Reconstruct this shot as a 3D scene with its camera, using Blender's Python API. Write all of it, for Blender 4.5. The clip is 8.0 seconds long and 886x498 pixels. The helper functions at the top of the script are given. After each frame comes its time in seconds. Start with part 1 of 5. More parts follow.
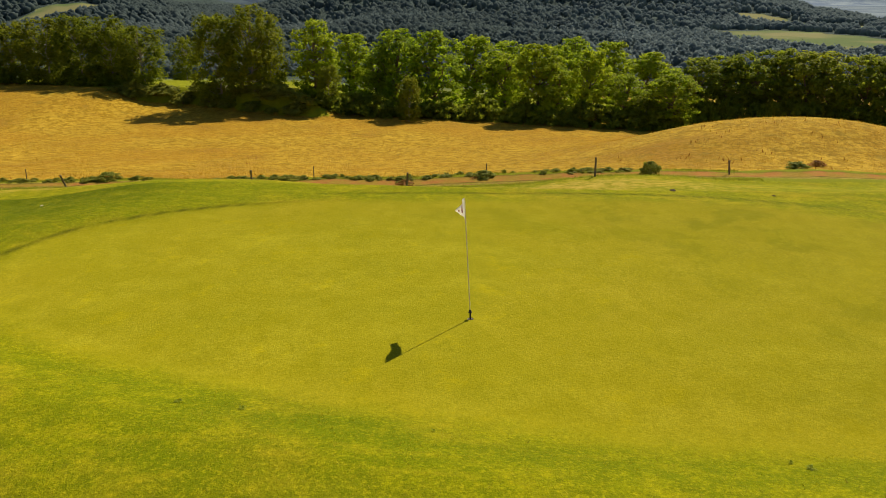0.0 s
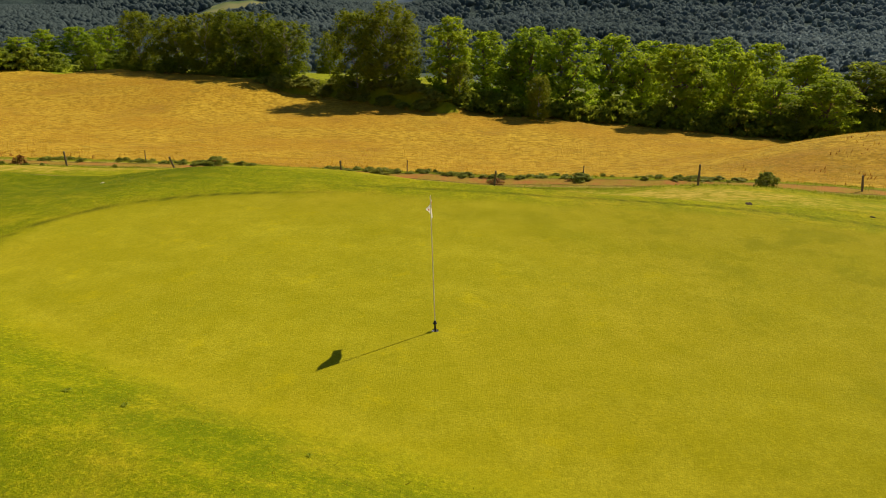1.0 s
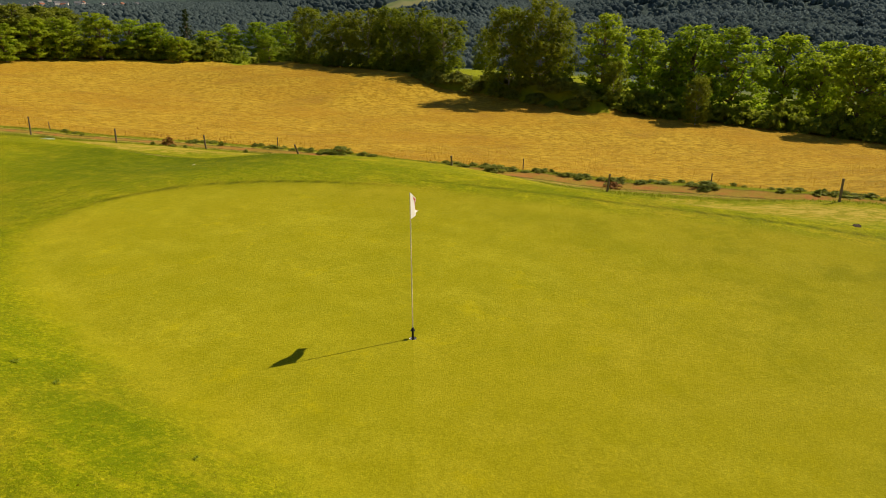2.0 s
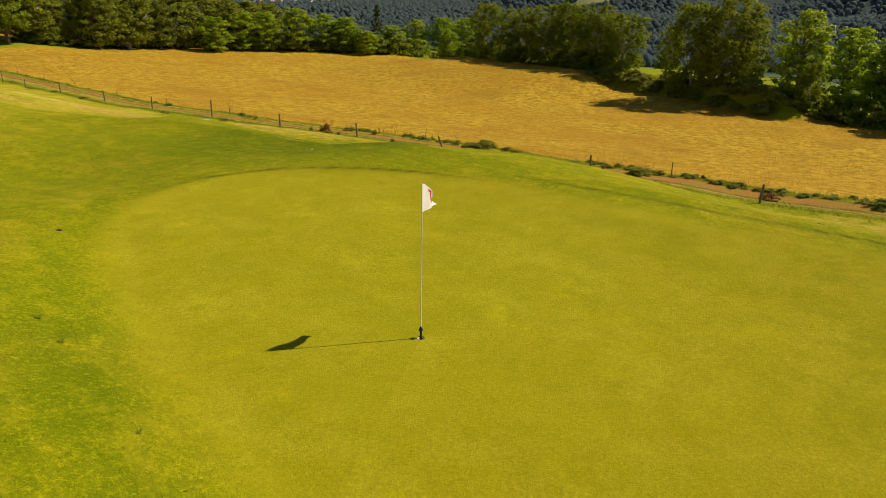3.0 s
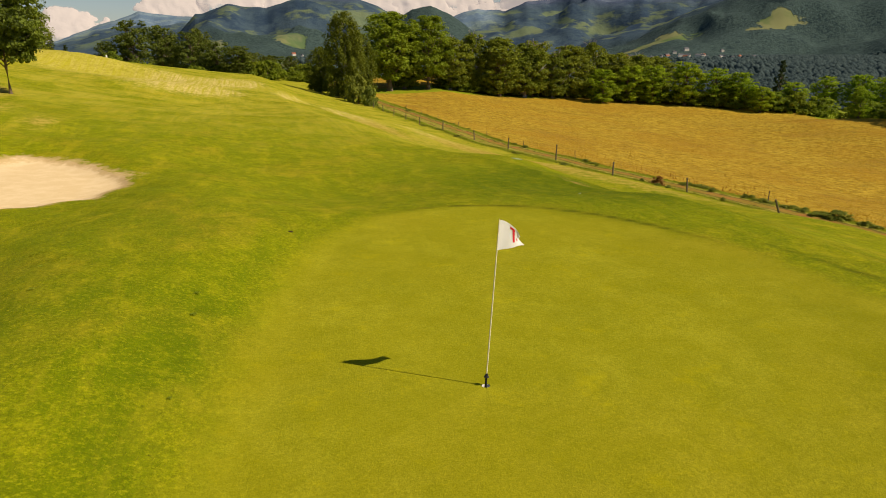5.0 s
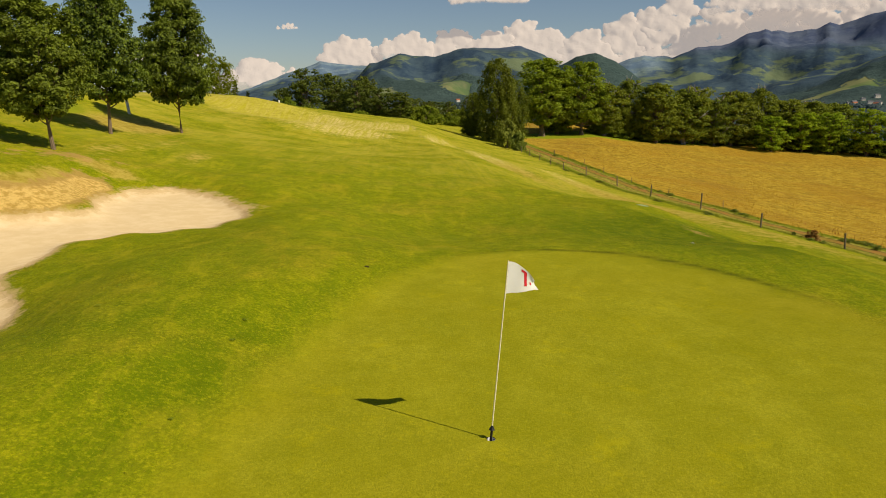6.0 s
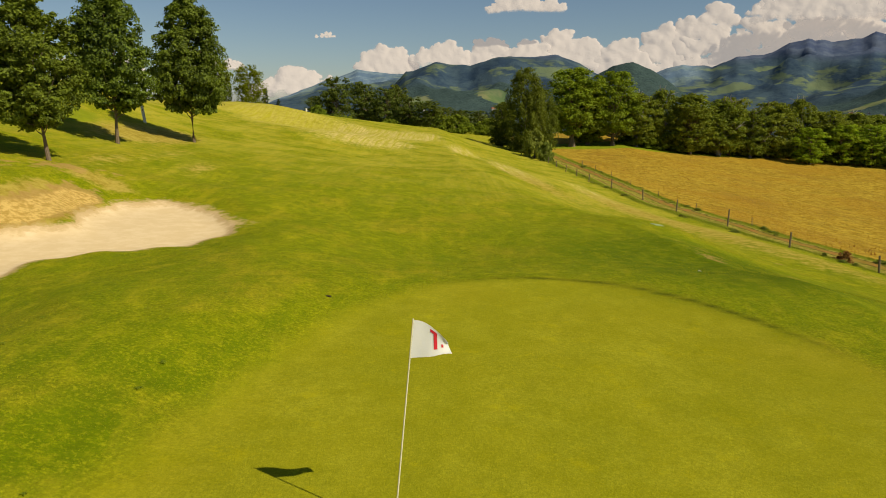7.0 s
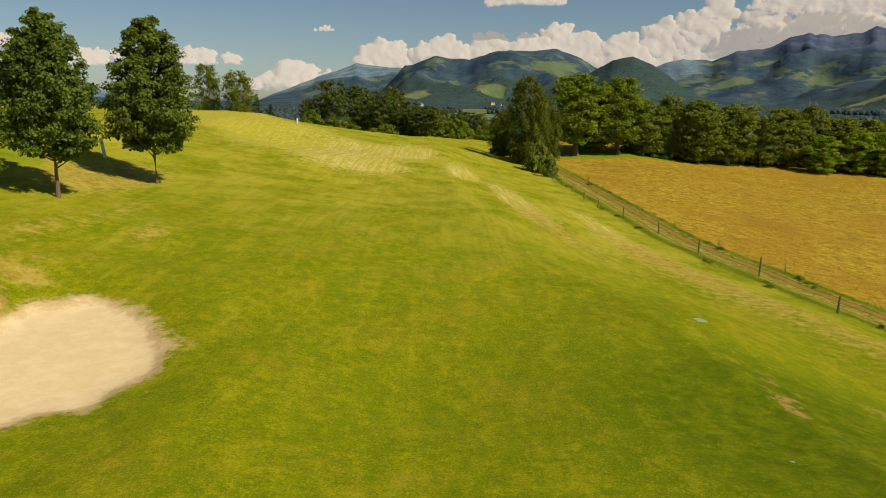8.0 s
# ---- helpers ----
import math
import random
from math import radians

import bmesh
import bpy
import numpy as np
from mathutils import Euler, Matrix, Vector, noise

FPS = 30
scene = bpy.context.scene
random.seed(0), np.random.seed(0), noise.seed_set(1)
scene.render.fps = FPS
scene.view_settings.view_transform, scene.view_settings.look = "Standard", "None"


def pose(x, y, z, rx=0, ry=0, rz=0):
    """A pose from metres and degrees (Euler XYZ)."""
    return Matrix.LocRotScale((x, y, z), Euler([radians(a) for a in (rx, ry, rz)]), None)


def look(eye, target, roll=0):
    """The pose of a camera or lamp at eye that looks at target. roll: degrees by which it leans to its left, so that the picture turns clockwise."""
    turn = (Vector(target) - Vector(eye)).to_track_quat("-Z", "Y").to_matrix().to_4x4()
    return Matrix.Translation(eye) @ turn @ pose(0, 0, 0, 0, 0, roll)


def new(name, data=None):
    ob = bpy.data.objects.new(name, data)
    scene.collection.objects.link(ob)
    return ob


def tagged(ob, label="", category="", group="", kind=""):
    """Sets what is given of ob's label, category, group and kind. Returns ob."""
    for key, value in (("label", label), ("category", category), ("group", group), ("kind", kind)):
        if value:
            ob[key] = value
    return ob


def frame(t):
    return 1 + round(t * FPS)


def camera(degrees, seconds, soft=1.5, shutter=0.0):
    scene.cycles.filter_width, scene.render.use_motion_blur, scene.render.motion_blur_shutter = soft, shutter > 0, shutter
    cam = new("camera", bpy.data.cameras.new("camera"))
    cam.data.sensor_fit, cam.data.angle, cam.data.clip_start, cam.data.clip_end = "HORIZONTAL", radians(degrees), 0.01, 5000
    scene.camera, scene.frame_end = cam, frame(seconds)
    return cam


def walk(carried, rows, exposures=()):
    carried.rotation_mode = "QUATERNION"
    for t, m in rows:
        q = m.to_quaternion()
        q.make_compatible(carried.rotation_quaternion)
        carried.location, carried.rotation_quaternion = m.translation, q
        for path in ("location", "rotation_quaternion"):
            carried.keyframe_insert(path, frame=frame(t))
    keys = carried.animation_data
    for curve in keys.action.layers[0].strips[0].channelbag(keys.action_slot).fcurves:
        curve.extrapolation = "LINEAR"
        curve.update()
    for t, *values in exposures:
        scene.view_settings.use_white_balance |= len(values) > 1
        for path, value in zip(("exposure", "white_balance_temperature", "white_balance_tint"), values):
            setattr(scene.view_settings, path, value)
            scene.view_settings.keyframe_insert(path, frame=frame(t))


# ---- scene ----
cam = camera(63.7, 8.0, 0.95)
PATH = [
    (0, (-11.274, -0.506, 5.287), (-9.396, -0.342, 4.618), 0.0),
    (0.5, (-10.543, -1.687, 5.093), (-8.688, -1.352, 4.425), -0.0),
    (1, (-9.606, -2.968, 4.932), (-7.8, -2.433, 4.261), 0.2),
    (1.5, (-8.728, -4.048, 4.824), (-6.993, -3.317, 4.148), 0.2),
    (3, (-6.065, -6.292, 4.476), (-4.714, -4.985, 3.791), -0.1),
    (3.5, (-5.22, -6.778, 4.402), (-4.059, -5.302, 3.714), -0.1),
    (4, (-4.391, -7.182, 4.308), (-3.442, -5.545, 3.661), -0.1),
    (4.5, (-3.502, -7.537, 4.206), (-2.787, -5.767, 3.611), -0.2),
    (5, (-2.671, -7.753, 4.122), (-2.164, -5.898, 3.575), -0.2),
    (6.5, (-0.112, -7.428, 3.926), (-0.111, -5.468, 3.528), 0.0),
    (7, (0.479, -6.266, 4.102), (0.476, -4.308, 3.698), 0.1),
    (7.5, (0.696, -3.559, 5.027), (0.696, -1.602, 4.617), 0.2),
    (8, (0.624, -0.028, 6.584), (0.624, 1.927, 6.163), 0.2),
]
walk(cam, [(t, look(eye, target, roll)) for t, eye, target, roll in PATH], ((0, 0.27, 7000, 16), (3.5, 0.16, 7000, 16), (5.5, 0.0, 6700, 12), (8, -0.1, 6500, 5)))

SUN_WAY = Vector((0.866, -0.5, 0.975)).normalized()   # towards the sun

# ---------------------------------------------------------------- light
world = bpy.data.worlds.new("sky")
scene.world = world
world.use_nodes = True
wn = world.node_tree
sky = wn.nodes.new("ShaderNodeTexSky")
sky.sky_type, sky.sun_disc = "NISHITA", False
sky.sun_elevation, sky.sun_rotation = math.asin(SUN_WAY.z), math.atan2(SUN_WAY.x, SUN_WAY.y)
sky.altitude, sky.air_density, sky.dust_density, sky.ozone_density = 600, 0.9, 0.6, 1.6
wn.links.new(sky.outputs[0], wn.nodes["Background"].inputs[0])
wn.nodes["Background"].inputs[1].default_value = 0.066
sun = new("sun", bpy.data.lights.new("sun", "SUN"))
sun.data.energy, sun.data.angle, sun.data.color = 4.9, radians(0.55), (1.0, 0.9, 0.72)
sun.matrix_world = look((60, -40, 70), Vector((60, -40, 70)) - SUN_WAY)


# ---------------------------------------------------------------- materials
class Mat:
    """A small builder of node materials."""

    def __init__(self, name, rough=0.9, spec=0.3):
        self.m = bpy.data.materials.new(name)
        self.m.use_nodes = True
        self.t = self.m.node_tree
        self.b = self.t.nodes["Principled BSDF"]
        self.b.inputs["Roughness"].default_value = rough
        self.b.inputs["Specular IOR Level"].default_value = spec

    def node(self, kind, **values):
        n = self.t.nodes.new(kind)
        for key, v in values.items():
            n.inputs[key].default_value = v
        return n

    def link(self, a, b):
        self.t.links.new(a, b)

    def noise(self, scale, detail=3, rough=0.55, stretch=None, distort=0.0):
        co = self.node("ShaderNodeNewGeometry").outputs["Position"]
        if stretch:
            mp = self.node("ShaderNodeMapping")
            mp.inputs["Scale"].default_value, mp.inputs["Rotation"].default_value = stretch[:3], (0, 0, stretch[3] if len(stretch) > 3 else 0)
            self.link(co, mp.inputs[0])
            co = mp.outputs[0]
        n = self.node("ShaderNodeTexNoise", Scale=scale, Detail=detail, Roughness=rough, Distortion=distort)
        self.link(co, n.inputs["Vector"])
        return n.outputs["Fac"]

    def attr(self, name):
        n = self.node("ShaderNodeAttribute")
        n.attribute_name = name
        return n.outputs["Fac"]

    def math(self, op, a, b=0.0, c=None):
        n = self.node("ShaderNodeMath")
        n.operation = op
        for k, v in enumerate((a, b) if c is None else (a, b, c)):
            if isinstance(v, (int, float)):
                n.inputs[k].default_value = v
            else:
                self.link(v, n.inputs[k])
        return n.outputs[0]

    def ramp(self, fac, lo, hi, a=0.0, b=1.0):
        n = self.node("ShaderNodeMapRange")
        n.interpolation_type = "SMOOTHSTEP"
        for k, v in zip(("From Min", "From Max", "To Min", "To Max"), (lo, hi, a, b)):
            n.inputs[k].default_value = v
        self.link(fac, n.inputs["Value"])
        return n.outputs[0]

    def mix(self, fac, a, b, mode="MIX"):
        n = self.node("ShaderNodeMix")
        n.data_type, n.blend_type = "RGBA", mode
        for k, v in ((0, fac), (6, a), (7, b)):
            if isinstance(v, (int, float)):
                n.inputs[k].default_value = v
            elif isinstance(v, tuple):
                n.inputs[k].default_value = (*v, 1)
            else:
                self.link(v, n.inputs[k])
        return n.outputs[2]

    def base(self, colour):
        if isinstance(colour, tuple):
            self.b.inputs["Base Color"].default_value = (*colour, 1)
        else:
            self.link(colour, self.b.inputs["Base Color"])
        return self

    def bump(self, height, strength=0.4, distance=0.02):
        n = self.node("ShaderNodeBump", Strength=strength, Distance=distance)
        self.link(height, n.inputs["Height"])
        self.link(n.outputs[0], self.b.inputs["Normal"])
        return self

    def leafy(self, colour, share=0.35):
        """Adds light that shines through thin leaves."""
        tr = self.node("ShaderNodeBsdfTranslucent")
        self.link(colour, tr.inputs[0])
        mixer = self.node("ShaderNodeMixShader", Fac=share)
        self.link(self.b.outputs[0], mixer.inputs[1])
        self.link(tr.outputs[0], mixer.inputs[2])
        self.link(mixer.outputs[0], self.t.nodes["Material Output"].inputs[0])
        return self


def leaf_material(name, dark, light, share=0.35, gloss=0.25):
    k = Mat(name, 0.7, gloss)
    tone = k.node("ShaderNodeObjectInfo").outputs["Random"]
    isle = k.node("ShaderNodeNewGeometry").outputs["Random Per Island"]
    c = k.mix(isle, dark, light)
    c = k.mix(k.math("MULTIPLY", k.ramp(k.noise(0.35, 2), 0.4, 0.65), 0.5), c, light)
    c = k.mix(k.math("MULTIPLY", tone, 0.34), c, tuple(v * w for v, w in zip(light, (1.25, 1.0, 0.8))))
    k.base(c).leafy(c, share)
    return k.m


def plain_material(name, colour, rough=0.6, vary=0.25, scale=30.0, metal=0.0):
    k = Mat(name, rough)
    k.b.inputs["Metallic"].default_value = metal
    n = k.noise(scale, 4)
    k.base(k.mix(n, tuple(c * (1 - vary) for c in colour), tuple(min(1, c * (1 + vary)) for c in colour)))
    k.bump(n, 0.25, 0.004)
    return k.m


def ground_material():
    k = Mat("ground_cover", 1.0, 0.06)
    k.b.inputs["Diffuse Roughness"].default_value = 0.08
    g, b, u, r, wild, lush, dry = (k.attr(n) for n in ("green_edge", "bunker_edge", "fence_side", "reach", "wildness", "lushness", "dryness"))
    place = k.node("ShaderNodeSeparateXYZ")
    k.link(k.node("ShaderNodeNewGeometry").outputs["Position"], place.inputs[0])
    n_big, n_mid, n_small, n_fine, n_grit = k.noise(0.16, 3), k.noise(0.9, 4), k.noise(6.0, 4, 0.65), k.noise(42.0, 3, 0.7), k.noise(75.0, 2, 0.6)
    n_patch, n_tuft = k.noise(0.26, 6, 0.62), k.noise(1.8, 9, 0.76)
    fleck = k.math("ADD", k.math("MULTIPLY", k.noise(15.0, 4, 0.7), 0.4), k.math("ADD", k.math("MULTIPLY", n_fine, 0.3), k.math("MULTIPLY", n_grit, 0.3)))
    # putting green: short, even, yellow-green, with faint greener and paler patches
    smear = k.noise(0.75, 6, 0.66, (1.0, 0.55, 1, 0.5))
    put = k.mix(k.ramp(smear, 0.36, 0.66), GREEN_A, GREEN_B)
    put = k.mix(k.ramp(n_big, 0.44, 0.66, 0, 0.5), put, GREEN_C)
    put = k.mix(k.ramp(n_patch, 0.54, 0.66, 0.0, 0.40), put, (0.225, 0.240, 0.002))
    put = k.mix(k.ramp(fleck, 0.42, 0.58, 0.40, 0.0), put, (0.150, 0.145, 0.002))
    put = k.mix(k.ramp(k.noise(2.4, 7, 0.72), 0.36, 0.56, 0.42, 0.0), put, (0.205, 0.205, 0.003))
    put = k.mix(k.ramp(k.noise(1.1, 7, 0.74), 0.54, 0.66, 0.0, 0.45), put, (0.430, 0.370, 0.004))
    put = k.mix(k.ramp(k.noise(10.0, 5, 0.75), 0.56, 0.66, 0.0, 0.30), put, (0.430, 0.365, 0.012))
    # fall-off of the turf's sheen, painted as darker colour
    put = k.mix(k.math("MULTIPLY", k.attr("sheen_loss"), k.ramp(n_tuft, 0.36, 0.62, 0.66, 0.30)), put, (0.215, 0.190, 0.006))
    pinch = k.noise(24.0, 4, 0.62)
    put = k.mix(k.ramp(k.noise(0.9, 5, 0.62), 0.42, 0.58, 0.36, 0.0), put, (0.250, 0.238, 0.003))
    put = k.mix(k.ramp(pinch, 0.38, 0.50, 0.17, 0.0), put, (0.190, 0.175, 0.002))
    put = k.mix(k.ramp(pinch, 0.52, 0.66, 0.0, 0.20), put, (0.520, 0.450, 0.014))
    put = k.mix(k.math("MULTIPLY", k.ramp(k.noise(0.55, 5, 0.7), 0.50, 0.62, 0.0, 0.5), k.attr("sheen_loss")), put, (0.150, 0.160, 0.002))
    # semi-rough and fairway: green tufts, lush and parched patches, mower passes
    fair = k.mix(k.ramp(n_tuft, 0.41, 0.60), FAIR_A, FAIR_B)
    clump = k.noise(5.0, 8, 0.84)
    spread = k.math("ADD", lush, k.math("MULTIPLY", k.math("SUBTRACT", n_patch, 0.5), 2.2))
    spread = k.math("ADD", spread, k.math("MULTIPLY", k.math("SUBTRACT", k.math("ADD", n_tuft, clump), 1.0), 1.5))
    fair = k.mix(k.math("MULTIPLY", k.ramp(spread, 0.0, 1.0, 0.0, 0.85), k.ramp(clump, 0.40, 0.62, 1.0, 0.25)), fair, LUSH)
    fair = k.mix(k.ramp(clump, 0.40, 0.54, 0.42, 0.0), fair, (0.115, 0.140, 0.002))
    fair = k.mix(k.math("MULTIPLY", k.ramp(clump, 0.53, 0.66, 0.0, 0.40), k.ramp(lush, 0.1, 0.9, 1.0, 0.2)), fair, (0.440, 0.390, 0.010))
    parched = k.ramp(k.math("ADD", k.noise(0.33, 6, 0.62), k.math("MULTIPLY", dry, 0.14)), 0.48, 0.64, 0, 0.70)
    parched = k.math("MULTIPLY", parched, k.ramp(lush, 0.1, 0.9, 1.0, 0.35))
    fair = k.mix(k.math("MULTIPLY", parched, k.ramp(n_tuft, 0.38, 0.58, 0.4, 1.0)), fair, (0.390, 0.300, 0.016))
    fair = k.mix(k.ramp(fleck, 0.40, 0.60, 0.62, 0.0), fair, (0.080, 0.098, 0.002))
    fair = k.mix(k.ramp(k.noise(9.0, 5, 0.75), 0.57, 0.68, 0.0, 0.25), fair, (0.470, 0.410, 0.014))
    tufts = k.noise(2.2, 8, 0.76, (1.0, 0.75, 1, 0.2))
    fair = k.mix(k.ramp(tufts, 0.38, 0.54, 0.36, 0.0), fair, (0.125, 0.170, 0.002))
    fair = k.mix(k.ramp(tufts, 0.52, 0.66, 0.0, 0.28), fair, (0.440, 0.400, 0.010))
    speck = k.noise(19.0, 4, 0.62)
    fair = k.mix(k.ramp(speck, 0.36, 0.50, 0.30, 0.0), fair, (0.120, 0.150, 0.002))
    fair = k.mix(k.ramp(speck, 0.51, 0.68, 0.0, 0.34), fair, (0.520, 0.480, 0.012))
    fair = k.mix(k.math("MULTIPLY", k.ramp(r, 24, 52, 0.0, 0.50), k.ramp(n_patch, 0.34, 0.60)), fair, (0.450, 0.385, 0.035))
    mown = k.noise(0.85, 7, 0.72, (1.5, 0.42, 1, 0.16), 0.5)
    fair = k.mix(k.ramp(mown, 0.34, 0.52, 0.46, 0.0), fair, (0.145, 0.190, 0.002))
    fair = k.mix(k.ramp(mown, 0.50, 0.70, 0.0, 0.32), fair, (0.455, 0.380, 0.016))
    deep = k.math("MULTIPLY", k.ramp(lush, 0.55, 1.3, 0.0, 0.85), k.ramp(n_tuft, 0.38, 0.60, 1.0, 0.45))
    fair = k.mix(deep, fair, (0.076, 0.112, 0.001))
    passes = k.math("MULTIPLY", k.ramp(k.noise(1.0, 5, 0.65, (2.4, 0.07, 1, 0.06), 0.9), 0.46, 0.60), k.ramp(n_patch, 0.42, 0.60))
    fair = k.mix(k.math("MULTIPLY", passes, k.ramp(r, 16, 48, 0, 0.28)), fair, FAIR_DRY)
    rows_ = k.ramp(k.noise(1.0, 4, 0.65, (3.2, 0.10, 1, 0.35), 0.4), 0.34, 0.68)
    rows_ = k.math("MULTIPLY", rows_, k.ramp(place.outputs["X"], -17, -10, 0.35, 1.0))
    stubble = k.mix(rows_, k.mix(0.45, FAIR_B, FAIR_DRY), (0.600, 0.480, 0.160))
    stubble = k.mix(k.ramp(n_tuft, 0.40, 0.56, 0.45, 0.0), stubble, (0.270, 0.220, 0.020))
    straw = k.mix(k.ramp(n_tuft, 0.40, 0.60), (0.300, 0.222, 0.024), (0.440, 0.340, 0.060))
    stubble = k.mix(k.ramp(r, 46, 62), straw, stubble)
    fair = k.mix(k.ramp(k.math("ADD", dry, k.math("MULTIPLY", k.math("SUBTRACT", n_tuft, 0.5), 1.3)), 0.26, 0.66), fair, stubble)
    worn = k.ramp(k.math("ADD", k.attr("wear"), k.math("MULTIPLY", k.math("SUBTRACT", k.noise(1.5, 6, 0.7), 0.5), 2.2)), 0.55, 0.85, 0, 0.75)
    fair = k.mix(worn, fair, k.mix(n_small, (0.26, 0.14, 0.035), (0.54, 0.35, 0.11)))
    bleached = k.ramp(k.math("ADD", k.attr("wear"), k.math("MULTIPLY", k.math("SUBTRACT", n_tuft, 0.5), 0.8)), 0.95, 1.2, 0, 0.9)
    fair = k.mix(bleached, fair, k.mix(k.ramp(n_small, 0.36, 0.62), (0.430, 0.275, 0.060), (0.660, 0.450, 0.135)))
    edge = k.math("ADD", g, k.math("MULTIPLY", k.math("SUBTRACT", n_small, 0.5), 0.34))
    edge = k.math("ADD", edge, k.math("MULTIPLY", k.math("SUBTRACT", n_tuft, 0.5), 1.5))
    c = k.mix(k.ramp(edge, -0.45, 0.50), put, fair)
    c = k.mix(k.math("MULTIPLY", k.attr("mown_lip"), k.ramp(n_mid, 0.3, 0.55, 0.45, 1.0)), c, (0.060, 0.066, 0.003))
    # ripe meadow east of the fence
    hay = k.mix(k.ramp(k.noise(1.1, 6, 0.68), 0.40, 0.60), HAY_A, HAY_B)
    hay = k.mix(k.ramp(k.noise(0.62, 8, 0.76), 0.50, 0.66, 0, 0.5), hay, (0.210, 0.140, 0.014))
    hay = k.mix(k.ramp(k.noise(0.055, 3), 0.42, 0.68, 0, 0.6), hay, HAY_C)
    hay = k.mix(k.ramp(k.math("MULTIPLY", k.noise(0.10, 4, 0.6), k.noise(1.1, 7, 0.8)), 0.270, 0.36, 0, 0.55), hay, (0.240, 0.115, 0.018))
    hay = k.mix(k.ramp(k.noise(2.2, 7, 0.8), 0.53, 0.66, 0, 0.55), hay, (0.560, 0.390, 0.060))
    hay = k.mix(k.ramp(k.noise(0.5, 5, 0.7), 0.55, 0.68, 0, 0.5), hay, (0.22, 0.17, 0.025))
    hay = k.mix(k.ramp(k.noise(4.0, 5, 0.8), 0.36, 0.56, 0.6, 0.0), hay, (0.12, 0.085, 0.012))
    # farm track behind the fence: weedy verge, two red earth ruts, bramble line
    wob = k.math("ADD", u, k.math("MULTIPLY", k.math("SUBTRACT", n_mid, 0.5), 0.6))
    verge = k.mix(n_small, (0.11, 0.145, 0.006), (0.25, 0.27, 0.012))
    c = k.mix(k.ramp(wob, -0.75, -0.25), c, verge)
    c = k.mix(k.ramp(wob, 0.45, 0.8), c, k.mix(k.ramp(n_tuft, 0.4, 0.6), (0.17, 0.17, 0.010), (0.40, 0.32, 0.060)))
    earth = k.mix(n_small, (0.30, 0.095, 0.024), (0.46, 0.215, 0.065))
    for middle, half in ((1.15, 0.14), (2.75, 0.34)):
        off = k.math("MULTIPLY", k.math("ABSOLUTE", k.math("SUBTRACT", wob, middle)), k.ramp(place.outputs["Y"], 4, 34, 0.52, 1.0))
        c = k.mix(k.ramp(off, half * 0.5, half * 1.3, 0.85, 0.0), c, k.mix(k.ramp(n_mid, 0.35, 0.55, 0.0, 0.5), earth, verge))
        c = k.mix(k.ramp(k.math("ABSOLUTE", k.math("SUBTRACT", off, half)), 0.03, 0.12, 0.6, 0.0), c, (0.070, 0.050, 0.012))
    c = k.mix(k.ramp(wob, 3.25, 3.5), c, verge)
    c = k.mix(k.ramp(wob, 3.9, 4.4), c, hay)
    # verge below the woods, then the woods' floor and the far country
    c = k.mix(k.ramp(k.math("ADD", wild, k.math("MULTIPLY", k.math("SUBTRACT", n_mid, 0.5), 0.5)), 0.3, 0.6), c, k.mix(n_mid, (0.12, 0.150, 0.006), (0.30, 0.33, 0.012)))
    wood = k.mix(k.ramp(k.noise(0.05, 5, 0.7), 0.3, 0.7), WOOD_A, WOOD_B)
    pasture = k.mix(k.ramp(k.noise(0.012, 3), 0.4, 0.6), (0.10, 0.150, 0.050), (0.20, 0.205, 0.085))
    clear = k.ramp(k.math("ADD", k.attr("clearing"), k.math("MULTIPLY", k.math("SUBTRACT", k.noise(0.02, 5), 0.5), 1.3)), 0.45, 0.55)
    treetops = k.noise(0.14, 5, 0.7)
    wood = k.mix(k.ramp(treetops, 0.42, 0.60, 0, 0.7), wood, tuple(1.35 * v for v in WOOD_B))
    far = k.mix(clear, wood, pasture)
    # mountains: woods, pastures on the lower slopes, blue haze of distance painted into the colours
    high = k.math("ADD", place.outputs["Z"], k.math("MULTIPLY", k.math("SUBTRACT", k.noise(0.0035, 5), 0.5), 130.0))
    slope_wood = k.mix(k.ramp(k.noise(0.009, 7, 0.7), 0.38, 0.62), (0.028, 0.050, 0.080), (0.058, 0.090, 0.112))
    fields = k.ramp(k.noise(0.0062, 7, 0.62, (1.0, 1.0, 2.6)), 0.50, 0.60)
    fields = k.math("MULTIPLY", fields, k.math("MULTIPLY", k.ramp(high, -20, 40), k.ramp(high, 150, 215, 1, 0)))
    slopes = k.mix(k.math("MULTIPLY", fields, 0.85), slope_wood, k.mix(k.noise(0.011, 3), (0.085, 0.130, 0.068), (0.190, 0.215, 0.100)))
    # blue of distance and cloud shade put into the upper slopes' colour
    upper_haze = k.mix(k.ramp(k.noise(0.007, 8, 0.72), 0.40, 0.60), (0.060, 0.080, 0.140), (0.104, 0.128, 0.180))
    slopes = k.mix(k.ramp(high, 175, 250), slopes, upper_haze)
    # palest haze, painted over the outer peaks and the far east
    pale_haze = k.mix(k.ramp(k.noise(0.006, 8, 0.7), 0.42, 0.60), (0.165, 0.245, 0.345), (0.320, 0.420, 0.470))
    slopes = k.mix(k.attr("haze_share"), slopes, pale_haze)
    far = k.mix(k.math("MAXIMUM", k.ramp(r, 2450, 2750), k.attr("haze_share")), far, slopes)
    far = k.mix(k.math("MULTIPLY", clear, k.ramp(r, 2200, 2500)), far, k.mix(0.35, pasture, slope_wood))
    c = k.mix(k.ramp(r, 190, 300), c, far)
